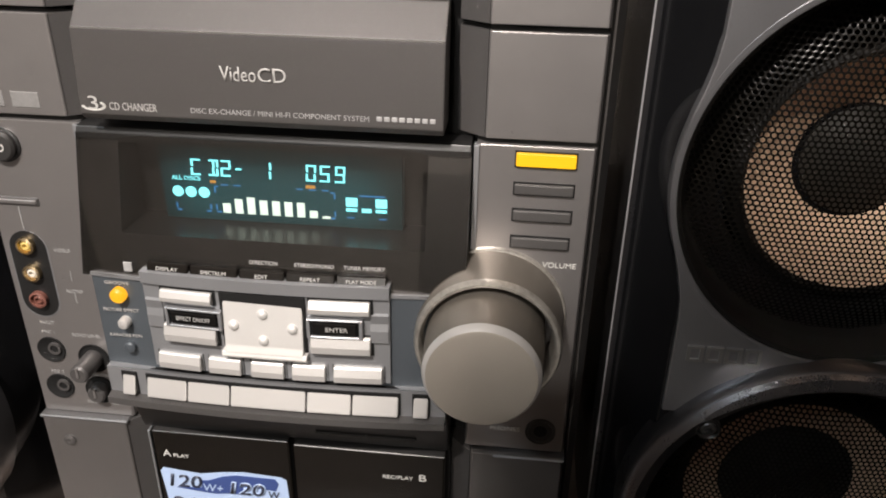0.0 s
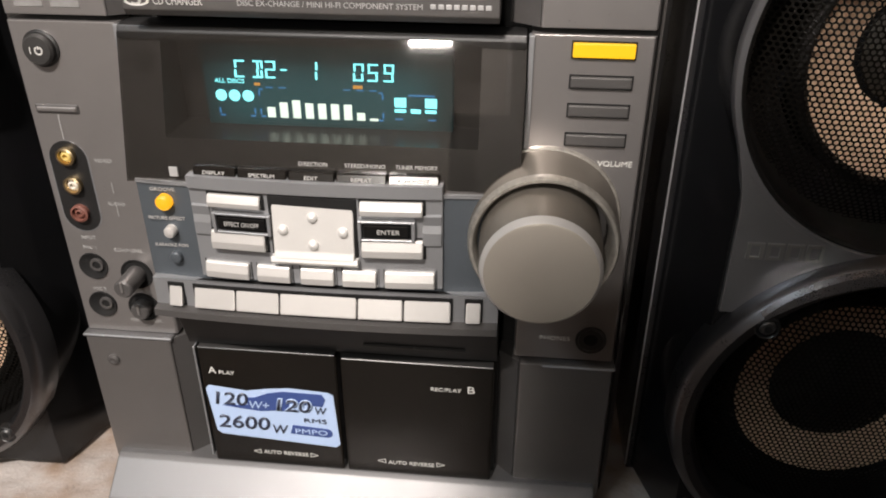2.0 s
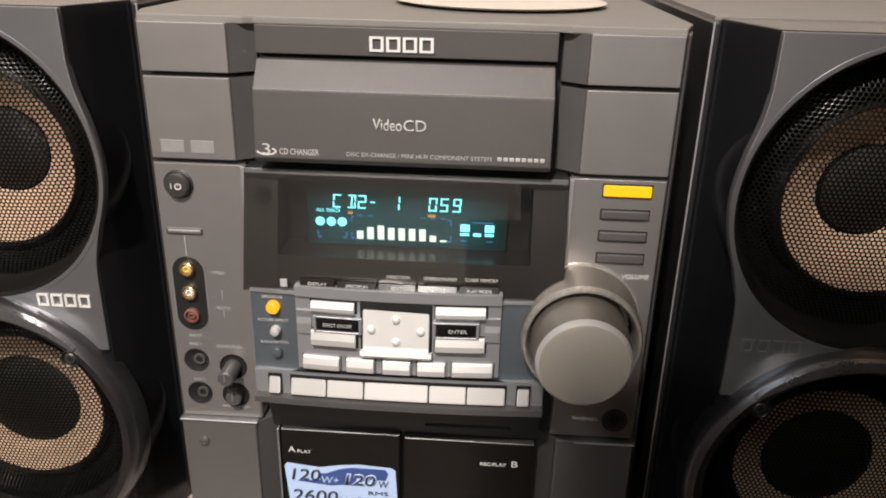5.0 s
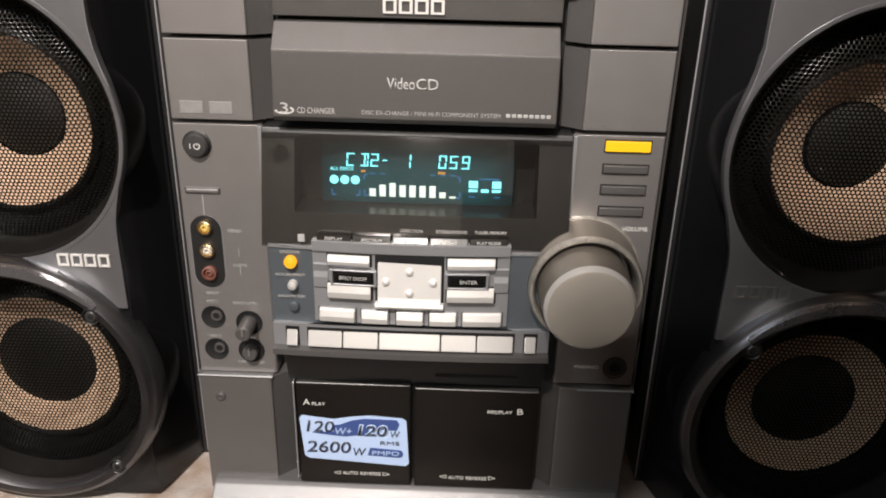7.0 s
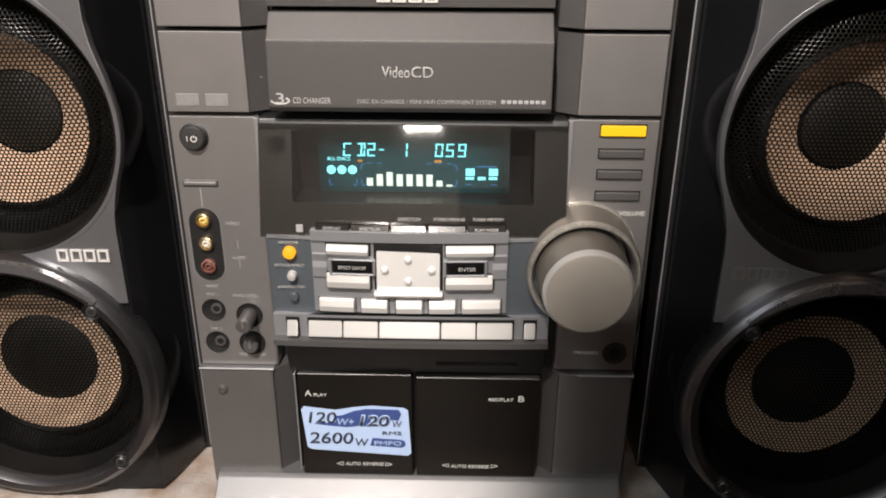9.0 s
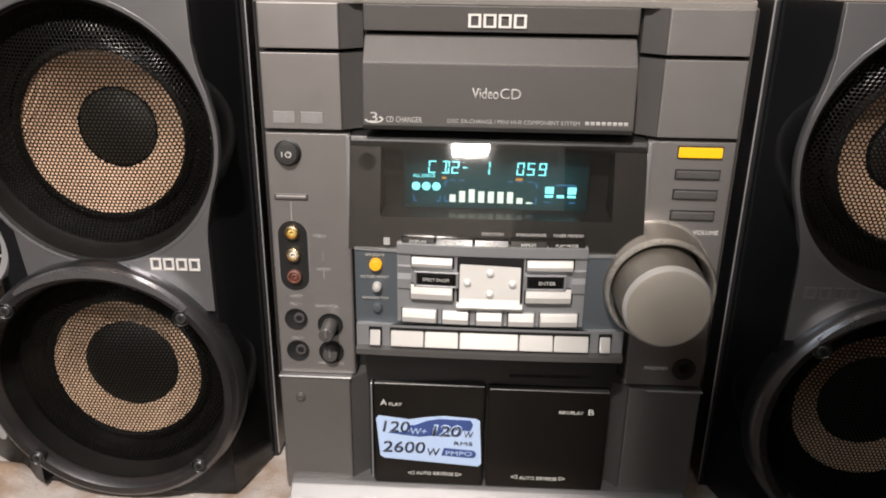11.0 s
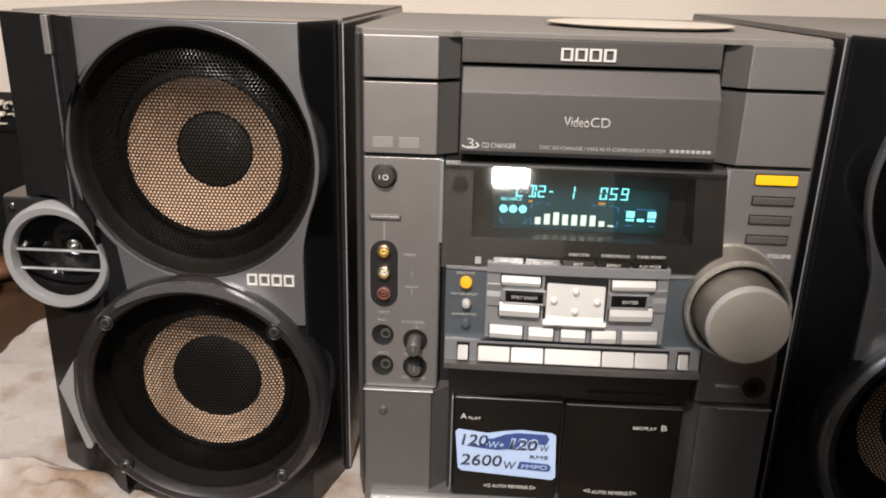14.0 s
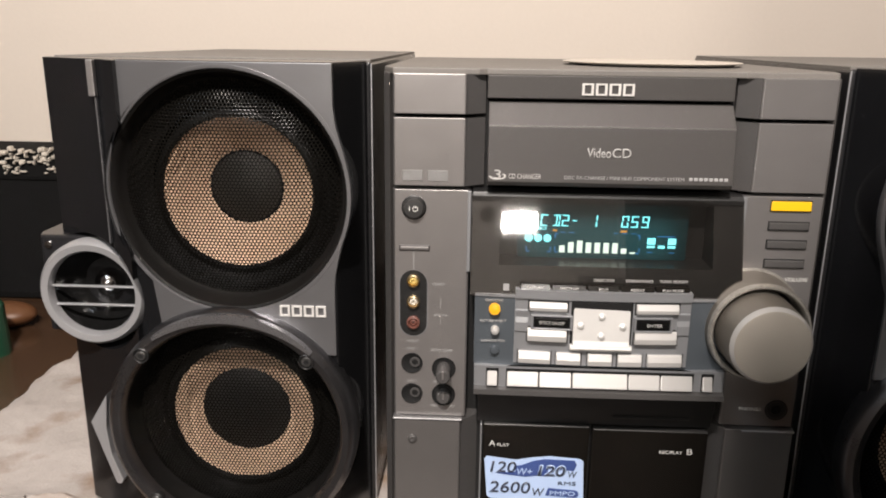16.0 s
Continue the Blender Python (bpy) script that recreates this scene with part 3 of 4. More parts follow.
        cols.append([bm.verts.new((cx + r * math.cos(a), y, cz + r * math.sin(a))) for r, y in ((0.0850 - w, -0.0115), (0.0848 - w, -0.0140), (0.0850 + w, -0.0140), (0.0864 + w * 0.6, -0.0100))])
    for p, q in zip(cols, cols[1:]):
        for j in range(4):
            bm.faces.new((p[j], p[(j + 1) % 4], q[(j + 1) % 4], q[j]))
    bm.faces.new(cols[0])
    bm.faces.new(cols[-1][::-1])
    # real strip, coloured brighter than the ring to carry its upper highlight
    add("trim_arc", bm, ARC, w2, "silver arc strip, brightened to carry the ring's upper highlight", True)
    for sx, sz in ((-0.056, 0.055), (0.059, 0.056), (-0.056, -0.058), (0.058, -0.057)):
        add("screw_cup", lathe([(0.0056, -0.0080), (0.0056, -0.0124), (0.0051, -0.0128), (0.0045, -0.0122), (0.0043, -0.0112), (0.0001, -0.0112)], cx + sx, cz + sz, 28), BLACK, w2, smooth=True)
        sc = add("screw", lathe([(0.0036, -0.010), (0.0036, -0.0122), (0.0029, -0.0130), (0.0001, -0.0128)], cx + sx, cz + sz, 24), DARKB, w2, smooth=True)
        add("socket", lathe([(0.0019, -0.0129), (0.0018, -0.0133), (0.0001, -0.0131)], cx + sx, cz + sz, 6), MATT, sc)
    # side horn
    cx, cz = 0.3585, 0.1835
    pod = add("tweeter_pod", cut(prism([(0.330, 0.030), (0.398, 0.030), (0.402, 0.040), (0.402, 0.075), (0.335, 0.075)], 0.150, 0.2235, "z", 0.002), [drum(cx, cz, 0.0314, 0.0, 0.058, 64)]), VINYL)
    add("ring", lathe([(0.0315, 0.034), (0.0305, 0.022), (0.0320, 0.018), (0.0365, 0.0175), (0.0390, 0.021), (0.0395, 0.034)], cx, cz, 80, True), RIM, pod, "satin silver ring", True)
    add("throat", lathe([(0.0312, 0.024), (0.026, 0.040), (0.016, 0.052), (0.0001, 0.054)], cx, cz, 64), GLOSS, pod, smooth=True)
    add("dome", lathe([(0.0115, 0.052), (0.0100, 0.044), (0.0060, 0.0395), (0.0001, 0.0380)], cx, cz, 40), DOME, pod, "shiny metal dome", True)
    for dz in (0.004, -0.010):
        k = math.sqrt(0.031 ** 2 - dz ** 2)
        add("louvre", box(cx - k, cx + k, 0.0225, 0.0255, cz + dz - 0.0007, cz + dz + 0.0006, 0.0003, 1), RIM, pod)
    add("bolt", lathe([(0.0028, 0.030), (0.0026, 0.0285), (0.0001, 0.0282)], 0.392, 0.2165, 16), DOME, pod)
    # maker's mark reads the same way on both
    a, b = sorted((ox + s * 0.184, ox + s * 0.217))
    # the right one's shade is put in as a duller silver
    badge(a, b, -0.0022, 0.1785, 0.1862, BADGE if s < 0 else BADGE_DK, root)
    return root


loudspeaker(-1, 0.0, "black loudspeaker with two tan woofers and a silver side horn")
right_one = loudspeaker(1, 0.001, "black and grey loudspeaker with two tan woofers, standing in shade")
right_one.location.y -= 0.014  # stands slightly further forward

# ---- stereo unit ----
unit = thing("stereo_system", (0, 0.15, 0), "grey compact stereo system with lit display and big volume knob", "stereo")
part("casing", prism([(-0.1415, 0.006), (-0.1390, 0.018), (0.1390, 0.018), (0.1415, 0.006), (0.1475, 0.028), (0.1475, 0.30), (-0.1475, 0.30), (-0.1475, 0.028)], 0.010, 0.342, "z", 0.0008), CASE, unit)
part("core", box(-0.1385, 0.1385, 0.0150, 0.0175, 0.012, 0.341), MATT, unit)
part("top_cover", prism([(-0.139, 0.0035), (-0.084, 0.0035), (-0.079, 0.006), (0.077, 0.006), (0.082, 0.0035), (0.139, 0.0035), (0.147, 0.028), (0.147, 0.298), (-0.147, 0.298), (-0.147, 0.028)], 0.3415, 0.3455, "z", 0.0008), TOPV, unit, "dusty grey-brown lid")
for fx in (-0.12, 0.12):
    for fy in (0.06, 0.27):
        part("foot", box(fx - 0.012, fx + 0.012, fy - 0.012, fy + 0.012, 0.0, 0.0105, 0.002), MATT, unit)

for s in (-1, 1):
    cheek = [(s * 0.139, 0.003), (s * 0.1378, 0.0), (s * 0.0925, 0.0), (s * 0.0918, 0.0006), (s * 0.0918, 0.018), (s * 0.139, 0.018)]
    facet = [(s * 0.0916, 0.0008), (s * 0.0795, 0.010), (s * 0.0795, 0.018), (s * 0.0916, 0.018)]
    part("upper_facet", prism(facet, 0.3171, 0.3419, "z"), GREY_DK, unit, "dark grey bevelled inner edge")
    part("middle_facet", prism(facet, 0.2706, 0.3144, "z"), GREY_DK, unit, "dark grey bevelled inner edge")
    side = [(s * 0.139, 0.003), (s * 0.1378, 0.0), (s * 0.0895, 0.0), (s * 0.0885, 0.001), (s * 0.0885, 0.018), (s * 0.139, 0.018)]
    low = [(s * 0.1395, 0.000), (s * 0.1380, -0.004), (s * 0.0925, -0.004), (s * 0.0917, -0.0034), (s * 0.0917, 0.018), (s * 0.1395, 0.018)]
    part("upper_cheek", prism(cheek, 0.3170, 0.3420, "z", 0.0005), GREY, unit)
    part("middle_cheek", prism(cheek, 0.2705, 0.3145, "z", 0.0005), GREY, unit)
    part("side_panel", prism(side, 0.1060, 0.2680, "z", 0.0005), GREY, unit)
    part("lower_cheek", prism(low, 0.0150, 0.1045, "z", 0.0007), GREY_SHADED, unit)
    # inner slope of the lower cheek, coloured darker than the cheek
    part("lower_facet", prism([(s * 0.0914, -0.0030), (s * 0.0795, 0.008), (s * 0.0795, 0.018), (s * 0.0914, 0.018)], 0.0150, 0.1045, "z"), GREY_DK, unit)
    part("edge_trim", box(s * 0.0886 - 0.0012, s * 0.0886 + 0.0012, -0.0012, 0.004, 0.2130, 0.2675, 0.0004), FRAME, unit)

part("logo_panel", box(-0.0785, 0.0765, 0.0045, 0.014, 0.3272, 0.3415, 0.0005), DOOR, unit)
badge(-0.0195, 0.0145, 0.0045, 0.3298, 0.3372, BADGE, unit)
door = part("disc_door", prism([(0.010, 0.3248), (0.002, 0.3248), (-0.0085, 0.3118), (-0.0092, 0.3108), (-0.0125, 0.2765), (-0.0105, 0.2738), (0.010, 0.2738)], -0.0775, 0.0755, "x", 0.0005), DOOR, unit, "brushed dark grey disc drawer front")
part("crease", box(-0.077, 0.075, -0.0094, -0.0080, 0.3108, 0.3114), GREY, door)
words("Video", -0.0083, -0.0111, 0.2955, 0.0149, 0.0062, LEGEND, door, bold=0.006)
words("CD", 0.0058, -0.0111, 0.2955, 0.0118, 0.0060, LEGEND, door, bold=0.006)
words("3", -0.0712, -0.0124, 0.2812, 0.0042, 0.0058, LEGEND, door)
bm = bmesh.new()
for a in range(14, 30):
    t = math.tau * a / 26
    add_box(bm, -0.0712 + 0.0048 * math.cos(t) - 0.0005, -0.0712 + 0.0048 * math.cos(t) + 0.0005, -0.0126, -0.0120, 0.2800 + 0.0018 * math.sin(t) - 0.0003, 0.2800 + 0.0018 * math.sin(t) + 0.0003)
part("orbit_mark", bm, INK, door)
words("CD CHANGER", -0.0540, -0.0124, 0.2802, 0.0205, 0.0032, LEGEND, door)
words("DISC EX-CHANGE / MINI HI-FI COMPONENT SYSTEM", 0.0080, -0.0124, 0.2800, 0.0745, 0.0022, INK_DIM, door)
for i in range(8):
    part("mark_bar", box(0.0482 + i * 0.0031, 0.0482 + i * 0.0031 + 0.0024, -0.0126, -0.0120, 0.2791, 0.2812, 0.0003, 1), INK_DIM, door, "plain pale bar")

# pale disc-format marks on the cheek
for x in (-0.126, -0.1095):
    bm = box(x - 0.0065, x + 0.0065, -0.0003, 0.001, 0.2738, 0.2808, 0.0002, 1)
    part("format_mark", bm, FADED, unit, "faded pale rectangle")

# display window: smoked pane over a dark recess with the lit tube
part("display_surround", prism([(0.0, 0.2685), (-0.0035, 0.2680), (-0.0045, 0.2655), (-0.0045, 0.2625), (0.010, 0.2625), (0.010, 0.2685)], -0.0865, 0.0865, "x", 0.0004), BLACK, unit)
pane = part("window_pane", curved_strip([(-0.0042, 0.2655), (-0.0205, 0.2035), (-0.0193, 0.2032), (-0.0030, 0.2652)], -0.0868, 0.0868, 48, 0.0026, 0.0868), GLASS, unit, "glossy smoked window", True)
pane.visible_shadow = False
for s in (-1, 1):
    part("window_side", prism([(-0.0025, 0.2650), (-0.0188, 0.2034), (0.012, 0.2034), (0.012, 0.2650)], s * 0.0868, s * 0.0685, "x"), BLACK, unit)
part("recess_back", box(-0.0690, 0.0690, 0.0125, 0.0145, 0.2000, 0.2660), RECESS, unit)
part("recess_sill", prism([(-0.0138, 0.2222), (0.0125, 0.2222), (0.0125, 0.2020), (-0.0185, 0.2020)], -0.0685, 0.0685, "x"), RECESS, unit)
part("recess_head", box(-0.0685, 0.0685, -0.0030, 0.0125, 0.2610, 0.2640), RECESS, unit)
tube = part("display_tube", box(-0.0560, 0.0560, 0.0062, 0.0120, 0.2220, 0.2600, 0.0006), TUBE, unit, "vacuum fluorescent display, lit")
Y = 0.0058


def seg_digit(bm, ch, x, z, w, h):
    on = {"C": "afed", "D": "abcdil", "2": "abged", "0": "abcdef", "5": "afgcd", "9": "abcdfg", "1": "bc", "-": "g"}[ch]
    t, hw, hh = 0.0008, w / 2, h / 2
    bars = {"a": (-hw, hw, hh - t, hh), "d": (-hw, hw, -hh, -hh + t), "g": (-hw, hw, -t / 2, t / 2), "f": (-hw, -hw + t, t / 2, hh), "e": (-hw, -hw + t, -hh, -t / 2),
            "b": (hw - t, hw, t / 2, hh), "c": (hw - t, hw, -hh, -t / 2), "i": (-t / 2, t / 2, 0, hh), "l": (-t / 2, t / 2, -hh, 0)}
    for k in on:
        a, b, c, d = bars[k]
        sk = 0.08
        add_box(bm, x + a + sk * (c + d) / 2, x + b + sk * (c + d) / 2, Y - 0.0002, Y + 0.0003, z + c + 0.0001, z + d - 0.0001)


for ch, x in (("C", -0.0388), ("D", -0.0305), ("2", -0.0248), ("-", -0.0188), ("1", -0.0060), ("0", 0.0145), ("5", 0.0208), ("9", 0.0278)):
    bm = bmesh.new()
    seg_digit(bm, ch, x, 0.2480, 0.0044 if ch != "-" else 0.0026, 0.0078)
    part("digit", bm, VFD, tube, "glowing cyan segment character")
words("ALL DISCS", -0.0440, Y, 0.2425, 0.0135, 0.0020, VFD, tube)
for x in (-0.0486, -0.0424, -0.0362):
    part("disc_mark", lathe([(0.0026, Y), (0.0026, Y - 0.0002), (0.0001, Y - 0.0003)], x, 0.2358, 24), VFD, tube)
hts = (0.0040, 0.0062, 0.0076, 0.0066, 0.0070, 0.0064, 0.0060, 0.0026, 0.0012)
for i, h in enumerate(hts):
    x = -0.0262 + i * 0.00585
    bm = bmesh.new()
    k = 0.0
    while k < h:
        add_box(bm, x - 0.0018, x + 0.0018, Y - 0.0002, Y + 0.0002, 0.2262 + k, 0.2262 + k + 0.00105)
        k += 0.0012
    part("level_bar", bm, VFD_W, tube, "pale glowing level bar")
bm = bmesh.new()
for x in (-0.0262, -0.0203, 0.0089, 0.0148, 0.0206):
    add_box(bm, x - 0.0016, x + 0.0016, Y - 0.0002, Y + 0.0002, 0.2398, 0.2402)
for x, d in ((-0.0500, 1), (-0.0338, -1), (-0.0310, 1), (0.0248, -1)):
    add_box(bm, x - 0.0003, x + 0.0003, Y - 0.0002, Y + 0.0002, 0.2275, 0.2300)
    add_box(bm, min(x, x + d * 0.0022), max(x, x + d * 0.0022), Y - 0.0002, Y + 0.0002, 0.2262, 0.2268)
for x, d in ((-0.0310, 1), (0.0248, -1)):
    add_box(bm, x - 0.0003, x + 0.0003, Y - 0.0002, Y + 0.0002, 0.2360, 0.2385)
    add_box(bm, min(x, x + d * 0.0018), max(x, x + d * 0.0018), Y - 0.0002, Y + 0.0002, 0.2388, 0.2393)
part("bracket_marks", bm, VFD_B, tube)
bm = bmesh.new()
for x in (0.0300, 0.0436):
    add_box(bm, x, x + 0.0052, Y - 0.0002, Y + 0.0002, 0.2330, 0.2372)
    add_box(bm, x, x + 0.0050, Y - 0.0002, Y + 0.0002, 0.2306, 0.2320)
add_box(bm, 0.0372, 0.0416, Y - 0.0002, Y + 0.0002, 0.2304, 0.2322)
part("speaker_marks", bm, VFD, tube)
bm = bmesh.new()
add_box(bm, 0.0362, 0.0480, Y - 0.0002, Y + 0.0002, 0.2382, 0.2387)
for x in (0.0302, 0.0450):
    add_box(bm, x, x + 0.0034, Y - 0.0002, Y + 0.0002, 0.2272, 0.2277)
part("outline_marks", bm, VFD_B, tube)
bm = bmesh.new()
add_box(bm, 0.0118, 0.0160, Y - 0.0002, Y + 0.0002, 0.2407, 0.2421)
add_box(bm, -0.0328, -0.0302, Y - 0.0002, Y + 0.0002, 0.2407, 0.2419)
part("orange_marks", bm, VFD_O, tube)
part("sensor", leaning(lathe([(0.0050, -0.0040), (0.0050, -0.0058), (0.0001, -0.0058)], -0.0765, 0.2535, 32), 0.2535, 0.262), MATT, unit, "round dark remote sensor")
bm = box(-0.0655, -0.0618, -0.0224, -0.0216, 0.2075, 0.2118)
part("format_mark", bm, INK_DIM, unit, "small pale square mark")

# legends above the key row
for t, x, w in (("DIRECTION", -0.0015, 0.0135), ("STEREO/MONO", 0.0210, 0.0190), ("TUNER MEMORY", 0.0430, 0.0195)):
    words(t, x, -0.0182, 0.2155, w * 0.92, 0.0016, LEGEND, unit, lean=14.7, bow=0.0027)

# control field
part("control_field", bowed(strip_box(-0.0835, 0.0835, -0.0195, 0.012, 0.1555, 0.2035), 0.004), BLUE, unit, "blue-grey control field")
part("field_edge", bowed(strip_box(-0.0835, -0.0575, -0.0203, -0.010, 0.2028, 0.2045), 0.004), FRAME, unit)
part("field_edge", bowed(strip_box(0.0545, 0.0835, -0.0203, -0.010, 0.2028, 0.2045), 0.004), FRAME, unit)
cf = part("button_frame", bowed(strip_box(-0.0575, 0.0545, -0.0210, -0.015, 0.1585, 0.2090, 16), 0.005), FRAME, unit, "grey metallic button frame")
part("upper_bar", bowed(strip_box(-0.0575, 0.0545, -0.0225, -0.018, 0.2035, 0.2092, 16), 0.005), FRAME, cf)
for s in (-1, 1):
    a, b = sorted((s * 0.0475 - 0.0015, s * 0.0555 - 0.0015))
    part("scallop", bowed(prism([(-0.0195, 0.1965), (-0.0222, 0.1950), (-0.0214, 0.1905), (-0.0222, 0.1870), (-0.0222, 0.1810), (-0.0195, 0.1790)], a, b, "x"), 0.005), FRAME, cf)
tx = (-0.0552, -0.0350, -0.0124, 0.0086, 0.0309, 0.0533)
tl = ("DISPLAY", "SPECTRUM", "EDIT", "REPEAT", "PLAY MODE")
for i in range(5):
    b = part("soft_key", bowed(leaning(add_box(bmesh.new(), tx[i] + 0.0004, tx[i + 1] - 0.0004, -0.0214, -0.0150, 0.2080, 0.2128, 0.0005, 1), 0.2080, 0.36), 0.0038), DECK, unit, "glossy black soft key")
    words(tl[i], (tx[i] + tx[i + 1]) / 2, -0.0206, 0.2104, 0.00145 * len(tl[i]), 0.0015, LEGEND, b, lean=19.8, bow=0.0038)


def key(name, x0, x1, z0, z1, y, m, d=0.005, bev=0.0007, label="", depth=0.006):
    pocket = part("key_gap", bowed(add_box(bmesh.new(), x0 - 0.0007, x1 + 0.0011, y + 0.0022, y + 0.004, z0 - 0.0010, z1 + 0.0007), d), MATT, unit)
    h = z1 - z0
    prof = [(y + depth, z1), (y + 0.0010, z1), (y + 0.0003, z1 - 0.0006), (y - 0.0009, z0 + 0.46 * h), (y - 0.0009, z0 + 0.40 * h), (y - 0.0007, z0 + 0.0006), (y + 0.0001, z0), (y + depth, z0)]
    bm = curved_strip(prof, x0, x1, 3, d, 0.08)
    ends = [e for e in bm.edges if abs(e.verts[0].co.x - e.verts[1].co.x) < 1e-7 and min(e.verts[0].co.y, e.verts[1].co.y) < y - d * 0.2 and (abs(e.verts[0].co.x - x0) < 1e-6 or abs(e.verts[0].co.x - x1) < 1e-6)]
    bmesh.ops.recalc_face_normals(bm, faces=bm.faces)
    bmesh.ops.bevel(bm, geom=ends, offset=0.0004, segments=1, affect="EDGES")
    return part(name, bm, m, unit, label)


for x0, x1, z0, z1, t in ((-0.0486, -0.0245, 0.1958, 0.2016, ""), (-0.0492, -0.0241, 0.1750, 0.1838, "GAME EQ"), (0.0192, 0.0462, 0.1956, 0.2018, ""), (0.0192, 0.0462, 0.1750, 0.1836, "")):
    k = key("push_key", x0, x1, z0, z1, -0.0238, SILVER, label="silver push key")
    if t:
        words(t, x0 + 0.0085, -0.0236, z0 + 0.0062, 0.0125, 0.0018, INK_DIM, k, lean=24, bow=0.005)
for x0, x1, t, w in ((-0.0448, -0.0231, "EFFECT ON/OFF", 0.0158), (0.0205, 0.0405, "ENTER", 0.0098)):
    part("key_well", bowed(add_box(bmesh.new(), x0 - 0.0012, x1 + 0.0012, -0.0226, -0.018, 0.1838, 0.1928), 0.005), MATT, unit)
    for nm, fx0, fx1, fz0, fz1 in (("frame_side", x0 - 0.0024, x0 - 0.0009, 0.1834, 0.1932), ("frame_side", x1 + 0.0009, x1 + 0.0024, 0.1834, 0.1932), ("frame_bar", x0 - 0.0009, x1 + 0.0009, 0.1922, 0.1932), ("frame_bar", x0 - 0.0009, x1 + 0.0009, 0.1834, 0.1844)):
        part(nm, bowed(add_box(bmesh.new(), fx0, fx1, -0.0242, -0.018, fz0, fz1, 0.0002, 1), 0.005), FRAME, unit)
    k = part("black_key", bowed(add_box(bmesh.new(), x0, x1, -0.0240, -0.018, 0.1853, 0.1914, 0.0007, 2), 0.005), GLOSS, unit, "glossy black key")
    words(t, (x0 + x1) / 2 + (0.0010 if t == "ENTER" else 0), -0.02405, 0.1882, w, 0.0021, LEGEND, k, bow=0.005)
part("pad_gap", bowed(add_box(bmesh.new(), -0.0217, 0.0175, -0.0218, -0.018, 0.1695, 0.2026, 0.0005, 1), 0.005), MATT, unit)
pad = part("cursor_pad", prism([(-0.018, 0.2022), (-0.0255, 0.2020), (-0.0262, 0.2005), (-0.0288, 0.1768), (-0.0300, 0.1732), (-0.0288, 0.1714), (-0.018, 0.1714)], -0.0202, 0.0160, "x", 0.0006), PADM, unit, "square silver cursor pad")
part("pad_lip", prism([(-0.018, 0.1738), (-0.0296, 0.1738), (-0.0304, 0.1716), (-0.0290, 0.1700), (-0.018, 0.1700)], -0.0218, 0.0176, "x", 0.0005), PADM, pad)
for x, z in ((-0.0021, 0.1930), (-0.0155, 0.1868), (0.0113, 0.1868), (-0.0021, 0.1802)):
    part("pad_dimple", leaning(lathe([(0.0025, -0.0285), (0.0022, -0.0297), (0.0013, -0.0304), (0.0001, -0.0306)], x, z, 24), 0.1768, 0.115), PADM, pad, smooth=True)
for x0, x1 in ((-0.0545, -0.0338), (-0.0299, -0.0144), (-0.0096, 0.0058), (0.0096, 0.0250), (0.0288, 0.0511)):
    key("source_key", x0, x1, 0.1592, 0.1672, -0.0232, SILVER, 0.005, 0.0008, "silver source key")
# transport keys on a curved ledge
part("key_ledge", bowed(strip_box(-0.0830, 0.0800, -0.0235, 0.010, 0.1390, 0.1555, 16), 0.007, 0.003), FRAME, unit, "grey metallic ledge")
bm = curved_strip([(-0.0230, 0.1415), (-0.0280, 0.1405), (-0.0282, 0.1370), (-0.0150, 0.1330), (0.004, 0.1330), (0.004, 0.1415)], -0.0830, 0.0800, 16, 0.0, 0.08)
part("ledge_lip", bowed(bm, 0.007, 0.003), GREY_DK, unit)
kx = ((-0.0745, -0.0678), (-0.0614, -0.0411), (-0.0405, -0.0199), (-0.0193, 0.0162), (0.0168, 0.0371), (0.0377, 0.0587), (0.0655, 0.0722))
for x0, x1 in kx:
    part("key_gap", bowed(add_box(bmesh.new(), x0 - 0.0006, x1 + 0.0009, -0.0242, -0.018, 0.1420, 0.1541), 0.007, 0.003), MATT, unit)
    part("transport_key", bowed(leaning(add_box(bmesh.new(), x0, x1, -0.0272, -0.017, 0.1428, 0.1532, 0.0007, 2), 0.1428, 0.32), 0.007, 0.003), SILVER, unit, "silver transport key")

# small lamps and legends at the field's left end
part("groove_lamp", lathe([(0.0036, -0.018), (0.0036, -0.0235), (0.0026, -0.0247), (0.0001, -0.0252)], -0.0706, 0.1946, 32), LIT_O, unit, "round amber lit button", True)
part("effect_button", lathe([(0.0028, -0.018), (0.0028, -0.0236), (0.0022, -0.0246), (0.0001, -0.0250)], -0.0700, 0.1800, 32), SILVER, unit, "small silver button", True)
part("karaoke_button", lathe([(0.0029, -0.018), (0.0029, -0.0226), (0.0024, -0.0232), (0.0001, -0.0234)], -0.0700, 0.1662, 32), BLUE, unit, "small dark button", True)
words("GROOVE", -0.0710, -0.0212, 0.2005, 0.0115, 0.0016, LEGEND, unit)
words("PICTURE EFFECT", -0.0712, -0.0212, 0.1862, 0.0170, 0.0016, LEGEND, unit)
words("KARAOKE PON", -0.0712, -0.0212, 0.1724, 0.0155, 0.0016, LEGEND, unit)

# cassette decks
part("deck_hood", prism([(-0.0150, 0.1335), (0.006, 0.1335), (0.006, 0.1040), (-0.0060, 0.1060)], -0.0800, 0.0805, "x", 0.0005), BLACK, unit)
for x0, x1 in ((0.0130, 0.0385), (0.0392, 0.0645)):
    part("slim_key", box(x0, x1, -0.0098, -0.006, 0.1128, 0.1143, 0.0004, 1), BLACK, unit)
